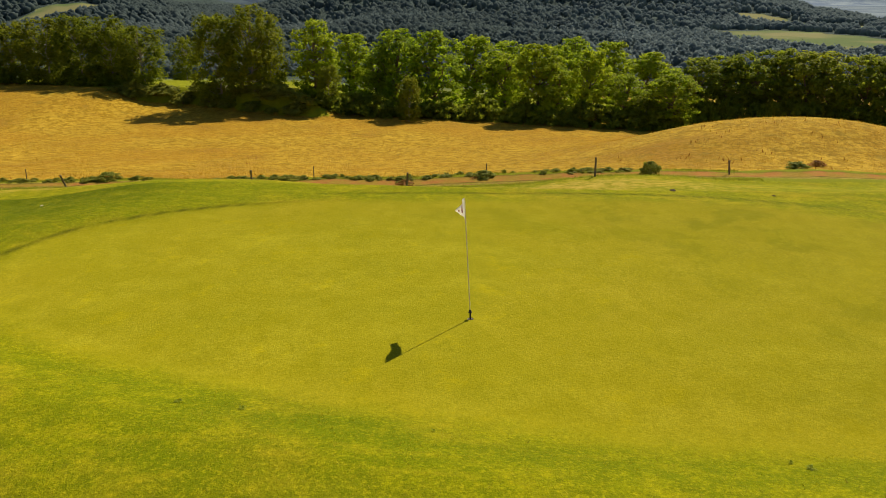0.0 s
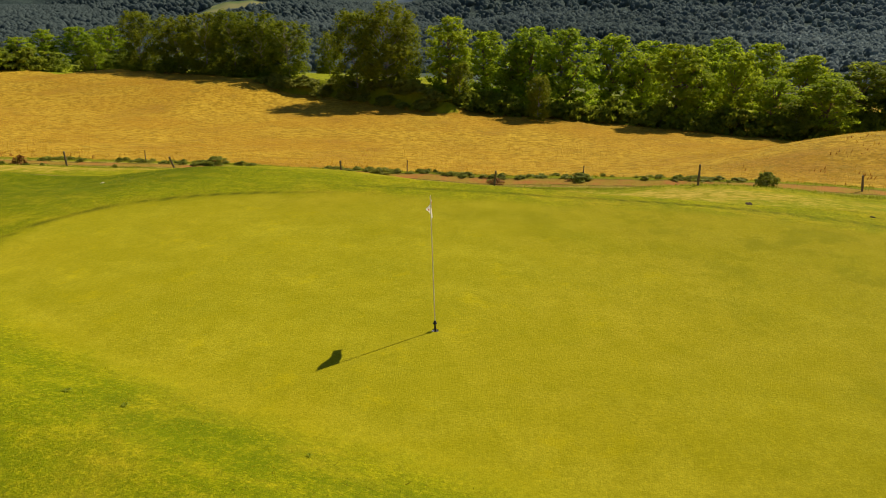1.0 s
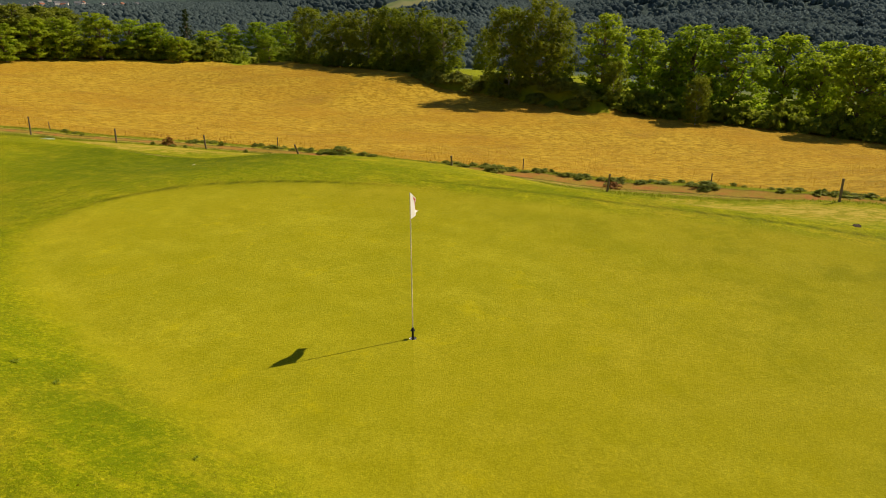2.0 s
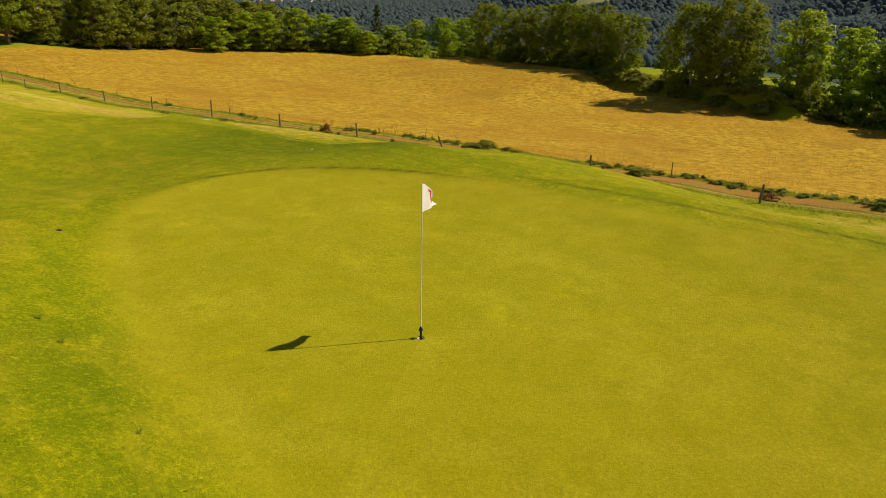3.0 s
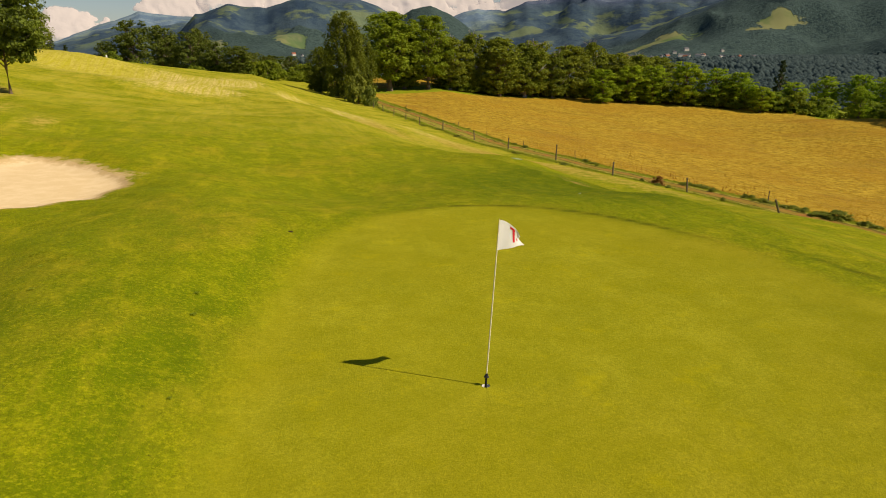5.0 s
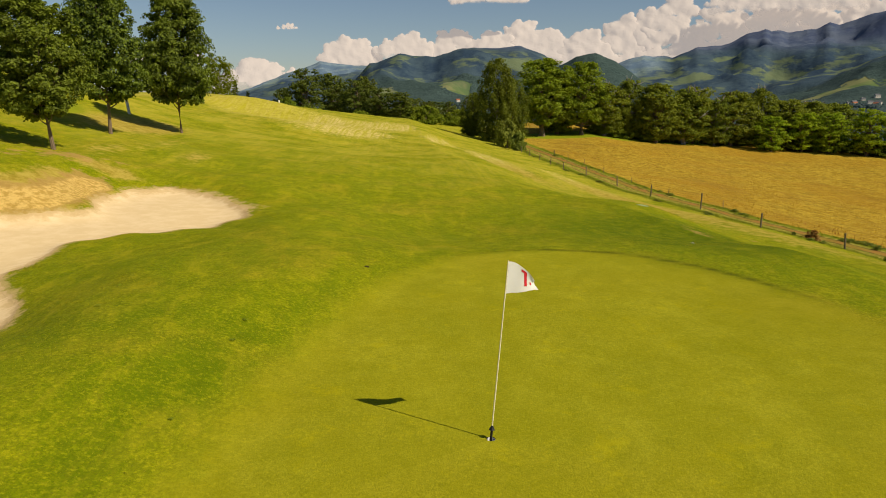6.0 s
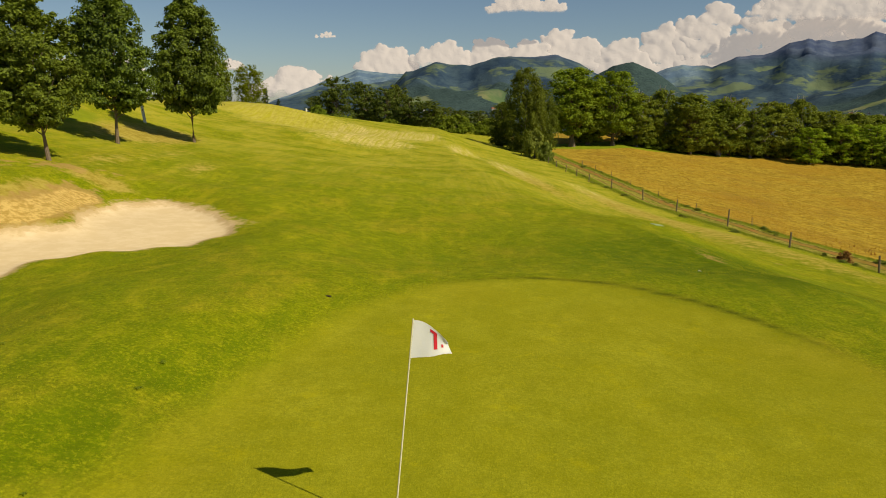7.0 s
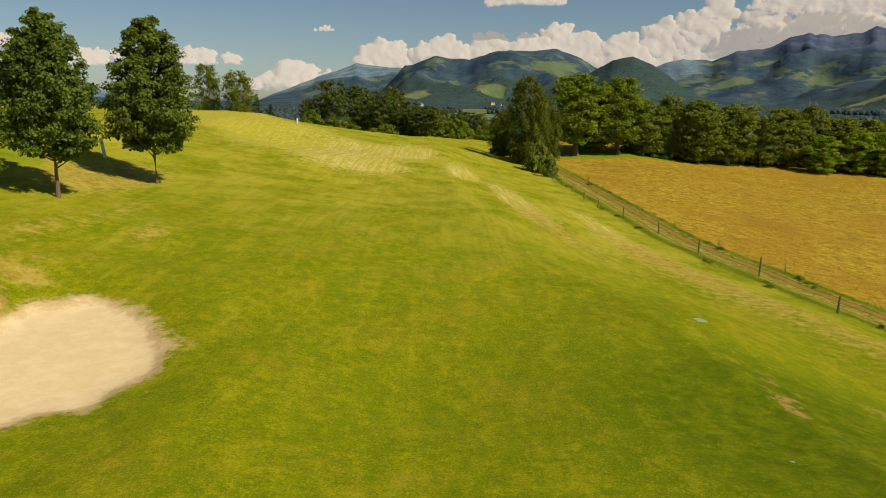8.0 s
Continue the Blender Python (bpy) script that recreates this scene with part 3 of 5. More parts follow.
# ---------------------------------------------------------------- ground
def build_ground():
    az = np.radians(np.concatenate([np.arange(-46, -33, 0.36), np.arange(-33, 36, 0.2), np.arange(36, 126, 0.33), np.arange(128, 312, 2.0)]))
    r = [0.054, 0.075, 0.11, 0.16, 0.24]
    while r[-1] < 4850:
        r.append(r[-1] + max(0.16, min(0.26, r[-1] * 0.02)) if r[-1] < 30 else r[-1] * (1.0125 if r[-1] < 260 else 1.016))
    r = np.array(r)
    rr, aa = np.meshgrid(r, az, indexing="ij")
    x, y = rr * np.sin(aa), rr * np.cos(aa)
    z = land(x, y)
    z[0] = 0.0
    n, m = x.shape
    idx = np.arange(n * m).reshape(n, m)
    nxt = np.roll(idx, -1, axis=1)
    faces = np.stack([idx[:-1], idx[1:], nxt[1:], nxt[:-1]], -1)[:, :, ::-1].reshape(-1, 4)
    me = mesh_from("ground", np.stack([x, y, z], -1).reshape(-1, 3), faces, COVER, True)
    u = x - fence_x(y)
    deg = np.degrees(aa)
    deg = np.where(deg > 180, deg - 360, deg)
    dry = 0.95 * bump2(x, y, -7.5, 70, 5.0, 6) + 0.9 * bump2(x, y, -8.5, 86, 5.5, 8) + 0.95 * bump2(x, y, -3, 92, 3.0, 9) + 1.0 * bump2(x, y, 2.6, 77, 1.8, 8) + 1.3 * bump2(x, y, -29, 98, 12, 12) + 0.7 * bump2(x, y, -17, 80, 7, 9) + 0.25 * bump2(x, y, -14, 74, 8, 15) + 0.5 * bump2(x, y, -27, 108, 14, 10)
    dry = dry + 0.85 * bump2(u, y, -11, 60, 1.5, 15) + 0.5 * bump2(u, y, -5.0, 50, 1.8, 24) + 0.5 * bump2(x, y, -12.0, 30, 1.0, 2.5) + 1.5 * np.exp(-((bunker_distance(x, y) - 0.75) / 1.05) ** 2) * sstep(-11.2, -12.6, x) * sstep(4, 7, y) * (1 - sstep(19, 21, y)) + 1.0 * bump2(x, y, -18.8, 41, 2.6, 7) + 0.3 * bump2(u, y, -3, 22, 3.0, 9) + 0.36 * bump2(u, y, -7, 42, 4.5, 16) + 0.8 * bump2(x, y, -13.5, 22.7, 1.6, 0.9) + 0.36 * bump2(x, y, -14.4, 34.0, 1.3, 4.5)
    dry = dry + 0.4 * bump2(x, y, -15.5, 27, 1.5, 4) + 0.5 * bump2(x, y, 22, -3, 4, 12) + 0.25 * bump2(x, y, 14, -8, 5, 9)
    g_ = green_distance(x, y)
    lush = 0.55 * np.exp(-((g_ - 0.7) / 0.7) ** 2) * sstep(2, -3, x) + 1.6 * bump2(x, y, 9.2, 14.5, 5.5, 8.0) + 0.3 * bump2(x, y, 1.5, 21, 6.0, 5.0) + 0.4 * bump2(x, y, -5.6, 3.2, 2.6, 5) + 0.25 * bump2(bunker_distance(x, y), 0 * x, 0.5, 0, 0.4, 1) + 0.5 * bump2(x, y, -6.2, 5, 3.6, 9) + 0.4 * bump2(x, y, -7.5, -5, 4.5, 6) + 0.3 * bump2(x, y, 2, 14, 9, 6) - 0.25 * bump2(x, y, -4.5, 27, 6, 8)
    lush = lush - 0.24 + 0.5 * bump2(u, y, -13, 75, 1.6, 18) + 0.45 * bump2(u, y, -8.3, 45, 1.2, 16)
    wear = 0.46 * bump2(x, y, 9.4, 18.5, 1.6, 2.2) + 0.5 * bump2(x, y, 9.2, 16.4, 0.6, 0.9) + 0.45 * bump2(x, y, 9.2, 14.8, 0.45, 1.3) + 0.62 * bump2(x, y, 12.6, 18.0, 0.9, 1.6) + 0.5 * bump2(x, y, 15.5, 25.0, 0.9, 2.0) + 0.5 * bump2(x, y, -4.0, 1.2, 0.5, 0.6) + 0.5 * bump2(x, y, -16.5, 20, 1.5, 3) + 0.45 * bump2(x, y, -13.5, 24.5, 1.2, 1.2)
    wear = wear + 0.6 * bump2(x, y, -8.7, 5.6, 0.7, 1.6) + 0.75 * bump2(x, y, -14.9, 22.6, 1.6, 1.4)
    wear = wear + 1.45 * np.exp(-((bunker_distance(x, y) - 0.7) / 0.85) ** 2) * sstep(-11.2, -12.6, x) * sstep(4, 7, y) * (1 - sstep(20, 22, y))
    # where the pale haze colour is painted on: far east, then outer peaks
    start = np.interp(deg, (109, 111, 113, 115.7, 122, 150), (2700, 2200, 1500, 950, 800, 800))
    haze_east = 0.72 * np.clip((rr / start - 1) / 0.12, 0, 1) * sstep(107, 109, deg) * (1 - sstep(150, 160, deg))
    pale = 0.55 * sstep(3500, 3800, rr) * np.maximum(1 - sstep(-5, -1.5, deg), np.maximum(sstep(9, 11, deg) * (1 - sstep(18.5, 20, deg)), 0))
    bank = sstep(26, 33, y) * (1 - sstep(68, 78, y))
    wild = sstep(0, 3, u - 89 - 6 * sstep(60, 72, y) - 7 * sstep(68, 96, y) + 2 * np.sin(y * 0.13)) * (y > -30) * (1 - bank)
    wild = np.maximum(wild, bank * sstep(-0.6, 0.8, x - 106.5 - 0.2 * (y - 33)))
    end = y - 0.42 * np.clip(x - 20, 0, 60) + 0.25 * np.clip(x - 80, 0, 60)
    wild = np.maximum(wild, sstep(126, 131, end) * (1 - sstep(137, 141, end)) * (u > 2))
    wild = np.maximum(wild, 0.85 * bump2(x, y, -35, 42, 9, 17))
    wild = np.maximum(wild, 0.95 * bump2(x, y, -23.5, 38, 2.2, 5))
    # south and east of the green, where the sheen's fall-off is painted darker
    dimmed = np.clip(0.75 * sstep(0, 7, -y) * sstep(-4, 1, x + 3) + 0.6 * sstep(2.5, 7, x), 0, 1)
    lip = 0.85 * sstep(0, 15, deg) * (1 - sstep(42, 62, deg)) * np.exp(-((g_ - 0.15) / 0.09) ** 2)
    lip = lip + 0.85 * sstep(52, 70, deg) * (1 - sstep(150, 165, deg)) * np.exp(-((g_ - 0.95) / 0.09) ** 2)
    clear = np.zeros_like(x)
    for cx, cy, rx, ry in CLEARINGS:
        clear = np.maximum(clear, 1.15 * bump2(x, y, cx, cy, rx, ry))
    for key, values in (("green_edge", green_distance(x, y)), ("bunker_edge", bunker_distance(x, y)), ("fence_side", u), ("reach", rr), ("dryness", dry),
                        ("wildness", wild), ("mown_lip", lip), ("clearing", clear), ("lushness", lush), ("wear", wear), ("haze_share", np.maximum(pale, haze_east)), ("sheen_loss", dimmed)):
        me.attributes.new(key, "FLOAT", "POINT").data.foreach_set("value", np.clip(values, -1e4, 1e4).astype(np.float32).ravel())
    return tagged(new("ground", me), "mown golf turf, sand bunker, ripe meadow and far hills", "ground", kind="structure")


# meadows and pastures among the woods: middle and half-widths
CLEARINGS = ((740, 478, 75, 40), (545, -218, 150, 62), (800, -325, 80, 45), (75, 2480, 50, 90), (64, 1500, 45, 200), (-110, 2350, 70, 80), (150, 2330, 60, 60), (40, 1123, 50, 200), (12, 420, 40, 60), (303, 1177, 60, 130), (1010, 660, 34, 30), (880, -305, 90, 40), (575, -224, 70, 42), (1100, 1800, 110, 50), (1360, 1650, 80, 30), (960, 1380, 160, 30))
build_ground()


# ---------------------------------------------------------------- trees
def envelope(kind, s):
    """Half-width of the crown at the height share s (0 foot, 1 top of the crown), as a share of its widest."""
    if kind == "maple":
        return np.interp(s, (0, 0.06, 0.18, 0.34, 0.55, 0.76, 0.92, 1), (0.30, 0.66, 0.95, 1.0, 0.86, 0.62, 0.32, 0.10))
    if kind == "birch":
        return np.interp(s, (0, 0.1, 0.3, 0.6, 0.85, 1), (0.7, 0.9, 1.0, 1.0, 0.84, 0.42))
    if kind == "conifer":
        return np.interp(s, (0, 0.05, 1), (0.8, 1.0, 0.04))
    if kind == "shrub":
        return np.interp(s, (0, 0.3, 0.7, 1), (0.95, 1.0, 0.75, 0.2))
    return np.interp(s, (0, 0.12, 0.35, 0.62, 0.84, 1), (0.55, 0.88, 1.0, 0.98, 0.80, 0.40))


def unit_ball(level):
    bm = bmesh.new()
    bmesh.ops.create_icosphere(bm, subdivisions=level, radius=1)
    found = np.array([v.co for v in bm.verts]), np.array([[v.index for v in f.verts] for f in bm.faces])
    bm.free()
    return found


BALL = unit_ball(1)


def tree_meshes(kind, seed, leaf_mat, bark_mat, boughs=16, clumps=170, leaves=48, leaf=0.024, low=0.12, fat=1.0, core=0.42, twigs=0):
    """Trunk with boughs, and a crown of many leaf sprays gathered on those boughs, 10 m high and 6 m wide."""
    rng = np.random.default_rng(seed)
    height, half = (3.6 if kind == "shrub" else 10.0), 3.0
    stretch = 10.0 / height
    foot = low * height
    span = height - foot - 0.35
    # boughs, spiralling up the trunk, each a cloud of sprays with gaps between
    sb = np.clip((np.arange(boughs) + rng.random(boughs)) / boughs, 0.02, 0.97)
    ab = np.arange(boughs) * 2.4 + rng.normal(size=boughs) * 0.45 + seed
    wide = envelope(kind, sb) * half
    reach = wide * rng.uniform(0.42, 0.74, boughs)
    bc = np.stack([reach * np.cos(ab), reach * np.sin(ab), foot + sb * span], 1)
    bs = half * rng.uniform(0.32, 0.50, boughs) * (0.40 + 0.60 * wide / half)
    pick = rng.choice(boughs, clumps, p=bs ** 1.6 / (bs ** 1.6).sum())
    way = rng.normal(size=(clumps, 3))
    way /= np.linalg.norm(way, axis=1)[:, None]
    centres = bc[pick] + way * bs[pick, None] * (0.30 + 0.75 * rng.random((clumps, 1)) ** 0.5) * np.array([1.0, 1.0, 0.9])
    # about half of the sprays stand loose along the outline and round the stem
    loose = rng.random(clumps) < (1.0 if kind == "shrub" else 0.62 if kind == "oak" else 0.45)
    sl = rng.random(clumps)
    al = rng.random(clumps) * 2 * np.pi
    rl = envelope(kind, sl) * half * (1 + 0.12 * np.sin(3 * al + seed) * np.sin(9 * sl + seed)) * rng.random(clumps) ** 0.5 * 0.98
    centres = np.where(loose[:, None], np.stack([rl * np.cos(al), rl * np.sin(al), foot + sl * span], 1), centres)
    centres[:, 2] = np.clip(centres[:, 2], foot * 0.9 + 0.1, height - 0.25)
    size = rng.uniform(0.30, 0.56, clumps) * (0.55 + 0.45 * envelope(kind, (centres[:, 2] - foot) / span)) * fat
    n = clumps * leaves
    own = np.repeat(np.arange(clumps), leaves)
    d = rng.normal(size=(n, 3))
    d /= np.linalg.norm(d, axis=1)[:, None]
    d[:, 2] = np.where(d[:, 2] < -0.35, -d[:, 2], d[:, 2])
    p = centres[own] + d * size[own, None] * (0.35 + 0.80 * rng.random(n) ** 0.7)[:, None] * np.array([1.1, 1.1, 0.85])
    if kind == "birch":
        p[:, 2] -= rng.random(n) ** 1.6 * (0.5 + 1.3 * rng.random(clumps)[own]) * (0.4 + 0.8 * np.hypot(p[:, 0], p[:, 1]) / half)
    p[:, 2] = np.maximum(p[:, 2], 0.04 * height if kind == "shrub" else foot * 0.7 + 0.2)
    out = p - np.array([0, 0, height * 0.45])
    out /= np.linalg.norm(out, axis=1)[:, None] + 1e-6
    normal = 0.8 * d + 0.5 * out + 0.6 * rng.normal(size=(n, 3)) + np.array([0, 0, 0.35])
    normal /= np.linalg.norm(normal, axis=1)[:, None]
    side = np.cross(normal, rng.normal(size=(n, 3)))
    side /= np.linalg.norm(side, axis=1)[:, None] + 1e-9
    up = np.cross(normal, side)
    ln = (leaf * 10.0 * (0.55 + 0.9 * rng.random(n)))[:, None]
    ball, tris = BALL
    heart = ball[None] * (size * core)[:, None, None] * (1 + 0.22 * rng.normal(size=(clumps, len(ball), 1))) + (centres * np.array([0.86, 0.86, 1.0]) - np.array([0, 0, 0.10]))[:, None]
    heart[:, :, 2] = np.maximum(heart[:, :, 2], 0.03 * height)
    quad = np.stack([p - side * ln * 0.5, p - up * ln * 0.34 + normal * ln * 0.08, p + side * ln * 0.5, p + up * ln * 0.34 + normal * ln * 0.08], 1)
    # sprays as pairs of triangles, with leafy hearts that close the crown
    sq = np.arange(4 * n).reshape(-1, 4)
    faces = np.concatenate([sq[:, [0, 1, 2]], sq[:, [0, 2, 3]], (tris[None] + (np.arange(clumps) * len(ball))[:, None, None] + 4 * n).reshape(-1, 3)])
    crown = mesh_from("crown", np.concatenate([quad.reshape(-1, 3), heart.reshape(-1, 3)]) * np.array([1, 1, stretch]), faces, leaf_mat)
    bm = bmesh.new()
    top = height * (0.9 if kind in ("maple", "conifer", "birch") else 0.66)
    girth = 0.24 if kind == "oak" else 0.105 if kind == "maple" else 0.13
    bend = rng.normal(size=(6, 2)) * 0.10
    spine = [(bend[i, 0] * i * 0.3, bend[i, 1] * i * 0.3, top * i / 5 - 0.05) for i in range(6)]
    tube(bm, spine, [girth * 1.5] + [girth * (1 - 0.17 * i) for i in range(1, 6)], 8)
    ends = [bc[k] for k in range(0, boughs, 3 if kind == "shrub" else 1)] + [centres[k] for k in range(0, clumps, max(1, clumps // (2 if kind == "shrub" else 14)))]
    for k, end in enumerate(ends):
        base_z = min(max(foot * 0.75, end[2] * 0.66), top * 0.95)
        f = base_z / top * 5
        i = min(int(f), 4)
        a = Vector(spine[i]).lerp(Vector(spine[i + 1]), f - i)
        b = Vector(end)
        mid = a.lerp(b, 0.5) + Vector((0, 0, -0.12 * (b - a).length))
        thick = girth * (0.50 if k < boughs else 0.32)
        tube(bm, [a, mid, b], [thick, thick * 0.6, thick * 0.2], 5)
    # bare crooked twigs standing out of the leaves
    for k in range(twigs):
        a = Vector(bc[rng.integers(boughs // 3, boughs)])
        for _ in range(3):
            b = a + Vector((rng.normal() * 0.6, rng.normal() * 0.6, rng.uniform(0.5, 1.5)))
            m = a.lerp(b, 0.5) + Vector((rng.normal() * 0.15, rng.normal() * 0.15, 0))
            tube(bm, [a, m, b], [0.085, 0.055, 0.02], 4)
    for v in bm.verts:
        v.co.z *= stretch
    trunk = bpy.data.meshes.new("trunk")
    bmesh.ops.recalc_face_normals(bm, faces=bm.faces)
    bm.to_mesh(trunk)
    bm.free()
    trunk.materials.append(bark_mat)
    return trunk, crown


def tree_kind(name, label, category, meshes, place, scale, turn, group=""):
    root = new(name)
    part("trunk", meshes[0], None, root)
    part("crown", meshes[1], None, root)
    root.matrix_basis = Matrix.LocRotScale(place, Euler((0, 0, turn)), scale)
    return tagged(root, label, category, group)


def plant(rows, name, label, variants, category="tree", group="", sink=0.1):
    for n, (x, y, h, w) in enumerate(rows):
        turn = (x * 1.7 + y * 2.3) % 6.28
        tree_kind(name, label, category, variants[n % len(variants)], at_ground(x, y, sink), (w / 6.2, w / 6.2, h / 10.1), turn, group)


near_maples = [tree_meshes("maple", 3 + k, MAPLE, BARK, 24, 560, 76, 0.0165, 0.235, 0.92, 0.40) for k in range(3)]
oaks = [tree_meshes("oak", 20 + k, OAK, BARK, 13 + k, 190, 40, 0.027, 0.05, 1.25, twigs=3 * (k == 2)) for k in range(4)]
big_oaks = [tree_meshes("oak", 70 + k, OAK_BRIGHT, BARK, 20, 330, 52, 0.021, 0.17, 1.15) for k in range(2)]
end_oaks = [tree_meshes("oak", 74 + k, OLD_OAK, PALE_BARK if k % 2 else BARK, 22, 300, 44, 0.023, 0.07, 1.25, 0.46, 9 if k % 2 else 2) for k in range(4)]
weeping = [tree_meshes("birch", 46, WEEPING, PALE_BARK, 18, 400, 60, 0.019, 0.03, 0.95, 0.42)]
darks = [tree_meshes("oak", 30 + k, DARK_LEAF, BARK, 14, 180, 40, 0.027, 0.05, 1.25) for k in range(3)]
birches = [tree_meshes("birch", 40 + k, BIRCH, PALE_BARK, 15, 210, 46, 0.022, 0.06, 1.1) for k in range(3)]
valley_oaks = [tree_meshes("oak", 34 + k, VALLEY_LEAF, BARK, 14, 180, 40, 0.027, 0.05, 1.25) for k in range(3)]
conifers = [tree_meshes("conifer", 50, NEEDLES, BARK, 22, 150, 30, 0.027, 0.06)]
shrubs = [tree_meshes("shrub", 60 + k, BRAMBLE, BARK, 9, 60, 34, 0.045, 0.03, 1.4) for k in range(3)]

ROW_MAPLES = ((-15.9, 23.4, 6.9, 4.4), (-17.5, 33.3, 8.8, 4.9), (-16.4, 42.3, 9.9, 5.5))
FIELD_BIRCHES = (
    (110.6, 48.7, 15.2, 10.6), (110.8, 43.0, 14.8, 11.0), (114.1, 41.0, 12.0, 7.4),
)
FIELD_OAKS = (
    (115.3, 33.2, 13.3, 8.8), (126.6, 29.0, 12.9, 9.5), (119.6, 23.0, 10.0, 8.4), (120.2, 19.4, 14.5, 11.6), (116.1, 12.1, 14.8, 11.4),
    (127.6, 5.6, 13.7, 11.6), (123.7, -0.2, 10.7, 8.6), (111.6, -5.8, 12.9, 10.2), (115.4, -9.5, 12.8, 8.6), (110.9, -14.5, 12.3, 7.8),
    (108.2, -19.8, 8.5, 7.7), (104.8, -26.5, 9.6, 9.0), (145.1, -14.7, 14.7, 11.2), (146.2, -22.5, 13.9, 11.3), (147.7, -0.7, 13.7, 11.3),
    (130.2, -27.2, 11.2, 10.3),
)
DARK_GROVE = (
    (112.8, -32.2, 11.3, 9.6), (113.5, -37.0, 11.8, 9.8), (112.3, -41.0, 12.8, 10.8), (110.9, -44.9, 12.9, 9.8), (107.7, -47.8, 12.8, 10.7),
    (106.1, -51.5, 12.5, 10.1), (102.7, -54.3, 12.1, 9.5), (100.9, -57.8, 12.2, 10.0), (99.0, -61.4, 12.3, 10.0),
)
SMALL_TREES = (
    (105.7, 15.3, 7.5, 4.5), (104.6, -22.7, 6.2, 5.1), (139.1, 67.4, 10.7, 6.5), (111.0, 29.8, 7.7, 5.0),
)
BIRCH_ROW = (
    (119.5, 101.3, 12.2, 9.8), (120.1, 92.7, 11.9, 10.8), (120.3, 85.9, 12.7, 10.5), (120.1, 79.3, 13.2, 10.2), (119.5, 72.9, 13.0, 10.0),
    (118.7, 66.5, 11.2, 9.7), (130.5, 88.9, 11.7, 10.5), (130.9, 77.3, 12.3, 10.1),
)
MIDDLE_TREES = (
    (77.3, 144.3, 7.2, 10.9), (85.3, 146.7, 8.1, 12.0), (90.9, 145.7, 8.4, 11.4), (98.2, 143.4, 9.5, 11.5), (105.4, 142.0, 8.5, 11.7),
    (109.7, 138.8, 8.1, 11.0), (121.6, 135.5, 6.6, 12.8), (111.6, 133.5, 5.6, 10.1), (157.5, 163.6, 8.1, 26.1), (163.6, 157.7, 9.7, 26.1),
    (165.6, 148.4, 10.7, 25.5), (116.3, 110.2, 5.9, 6.0),
)
BIG_OAKS = ((25.6, 135.6, 15.4, 13.6), (34.4, 139.0, 14.9, 10.4))
END_OAKS = (
    (29.6, 140.0, 11.6, 10.0), (39.8, 141.5, 11.0, 9.6), (30.0, 147.0, 11.5, 9.0), (45.6, 144.0, 12.4, 8.0), (51.0, 142.0, 12.6, 10.6), (58.4, 145.6, 12.0, 10.4),
    (61.5, 148.6, 12.6, 9.4), (66.0, 147.4, 10.3, 8.2), (71.0, 150.3, 12.3, 11.0), (77.8, 151.5, 13.2, 7.2),
    (84.0, 152.0, 11.1, 11.6), (91.0, 155.6, 10.5, 12.1), (97.7, 157.5, 10.2, 12.5), (42.1, 156.5, 9.0, 8.6), (55.9, 156.7, 9.4, 10.2),
)
END_BIRCHES = ((14.2, 116.6, 14.7, 7.4), (11.2, 128.0, 8.4, 6.0), (17.6, 121.7, 11.6, 6.6))
VALLEY_TREES = (
    (-26.1, 172.9, 10.2, 10.4), (-20.7, 183.7, 10.9, 9.5), (-14.0, 179.4, 9.8, 9.3), (-8.0, 175.8, 7.6, 8.4), (-3.4, 171.9, 6.0, 8.2),
    (0.6, 215.0, 6.0, 9.1), (8.6, 239.8, 6.1, 9.4), (-13.9, 219.5, 14.0, 10.5), (-23.4, 228.7, 13.3, 10.9), (15.5, 239.5, 6.5, 9.4),
    (4.6, 199.9, 2.2, 7.9), (10.8, 199.7, 2.0, 7.1), (16.6, 204.3, 5.3, 7.3), (-36.0, 196.6, 7.1, 6.3),
)

for n, (x, y, h, w) in enumerate(ROW_MAPLES):
    maple = tree_kind("maple_tree", "young maple with open leaning crown on mown slope" if n == 0 else "young maple with dense dark green crown on mown slope", "tree", near_maples[n], at_ground(x, y, 0.15), (w / 6.2, w / 6.2, h / 10.1), 0, "row of maples above the bunker")
    maple.rotation_euler = (0, (-0.11, -0.01, 0.01)[n], 2.1 * n)
plant(FIELD_BIRCHES, "birch_tree", "tall birch with olive green leaves beside the ripe meadow", birches, group="birches by the meadow")
plant(FIELD_OAKS, "oak_tree", "broad green oak at the lower meadow edge", oaks, group="oaks along the meadow")
plant(DARK_GROVE, "oak_tree", "dark green oak in a dense grove behind the rise", darks, group="dark grove")
plant(SMALL_TREES, "small_tree", "small bushy green tree at the wood's edge", birches, group="small trees")
plant(BIRCH_ROW, "birch_tree", "olive green birch in a row behind the meadow", birches, group="row of birches")
plant([(x, y, h * 1.08, min(w * 0.8, h * 1.1)) for x, y, h, w in MIDDLE_TREES], "ash_tree", "green tree in the hedge beyond the meadow", oaks, group="hedge trees")
plant(BIG_OAKS, "oak_tree", "tall broad oak with bright green leaves at the meadow's corner", big_oaks, group="oaks at the meadow's end")
plant(END_OAKS, "oak_tree", "old spreading green oak at the meadow's end", end_oaks, group="oaks at the meadow's end")
plant(END_BIRCHES, "birch_tree", "weeping birch with hanging olive foliage by the fence", weeping, group="weeping birches")
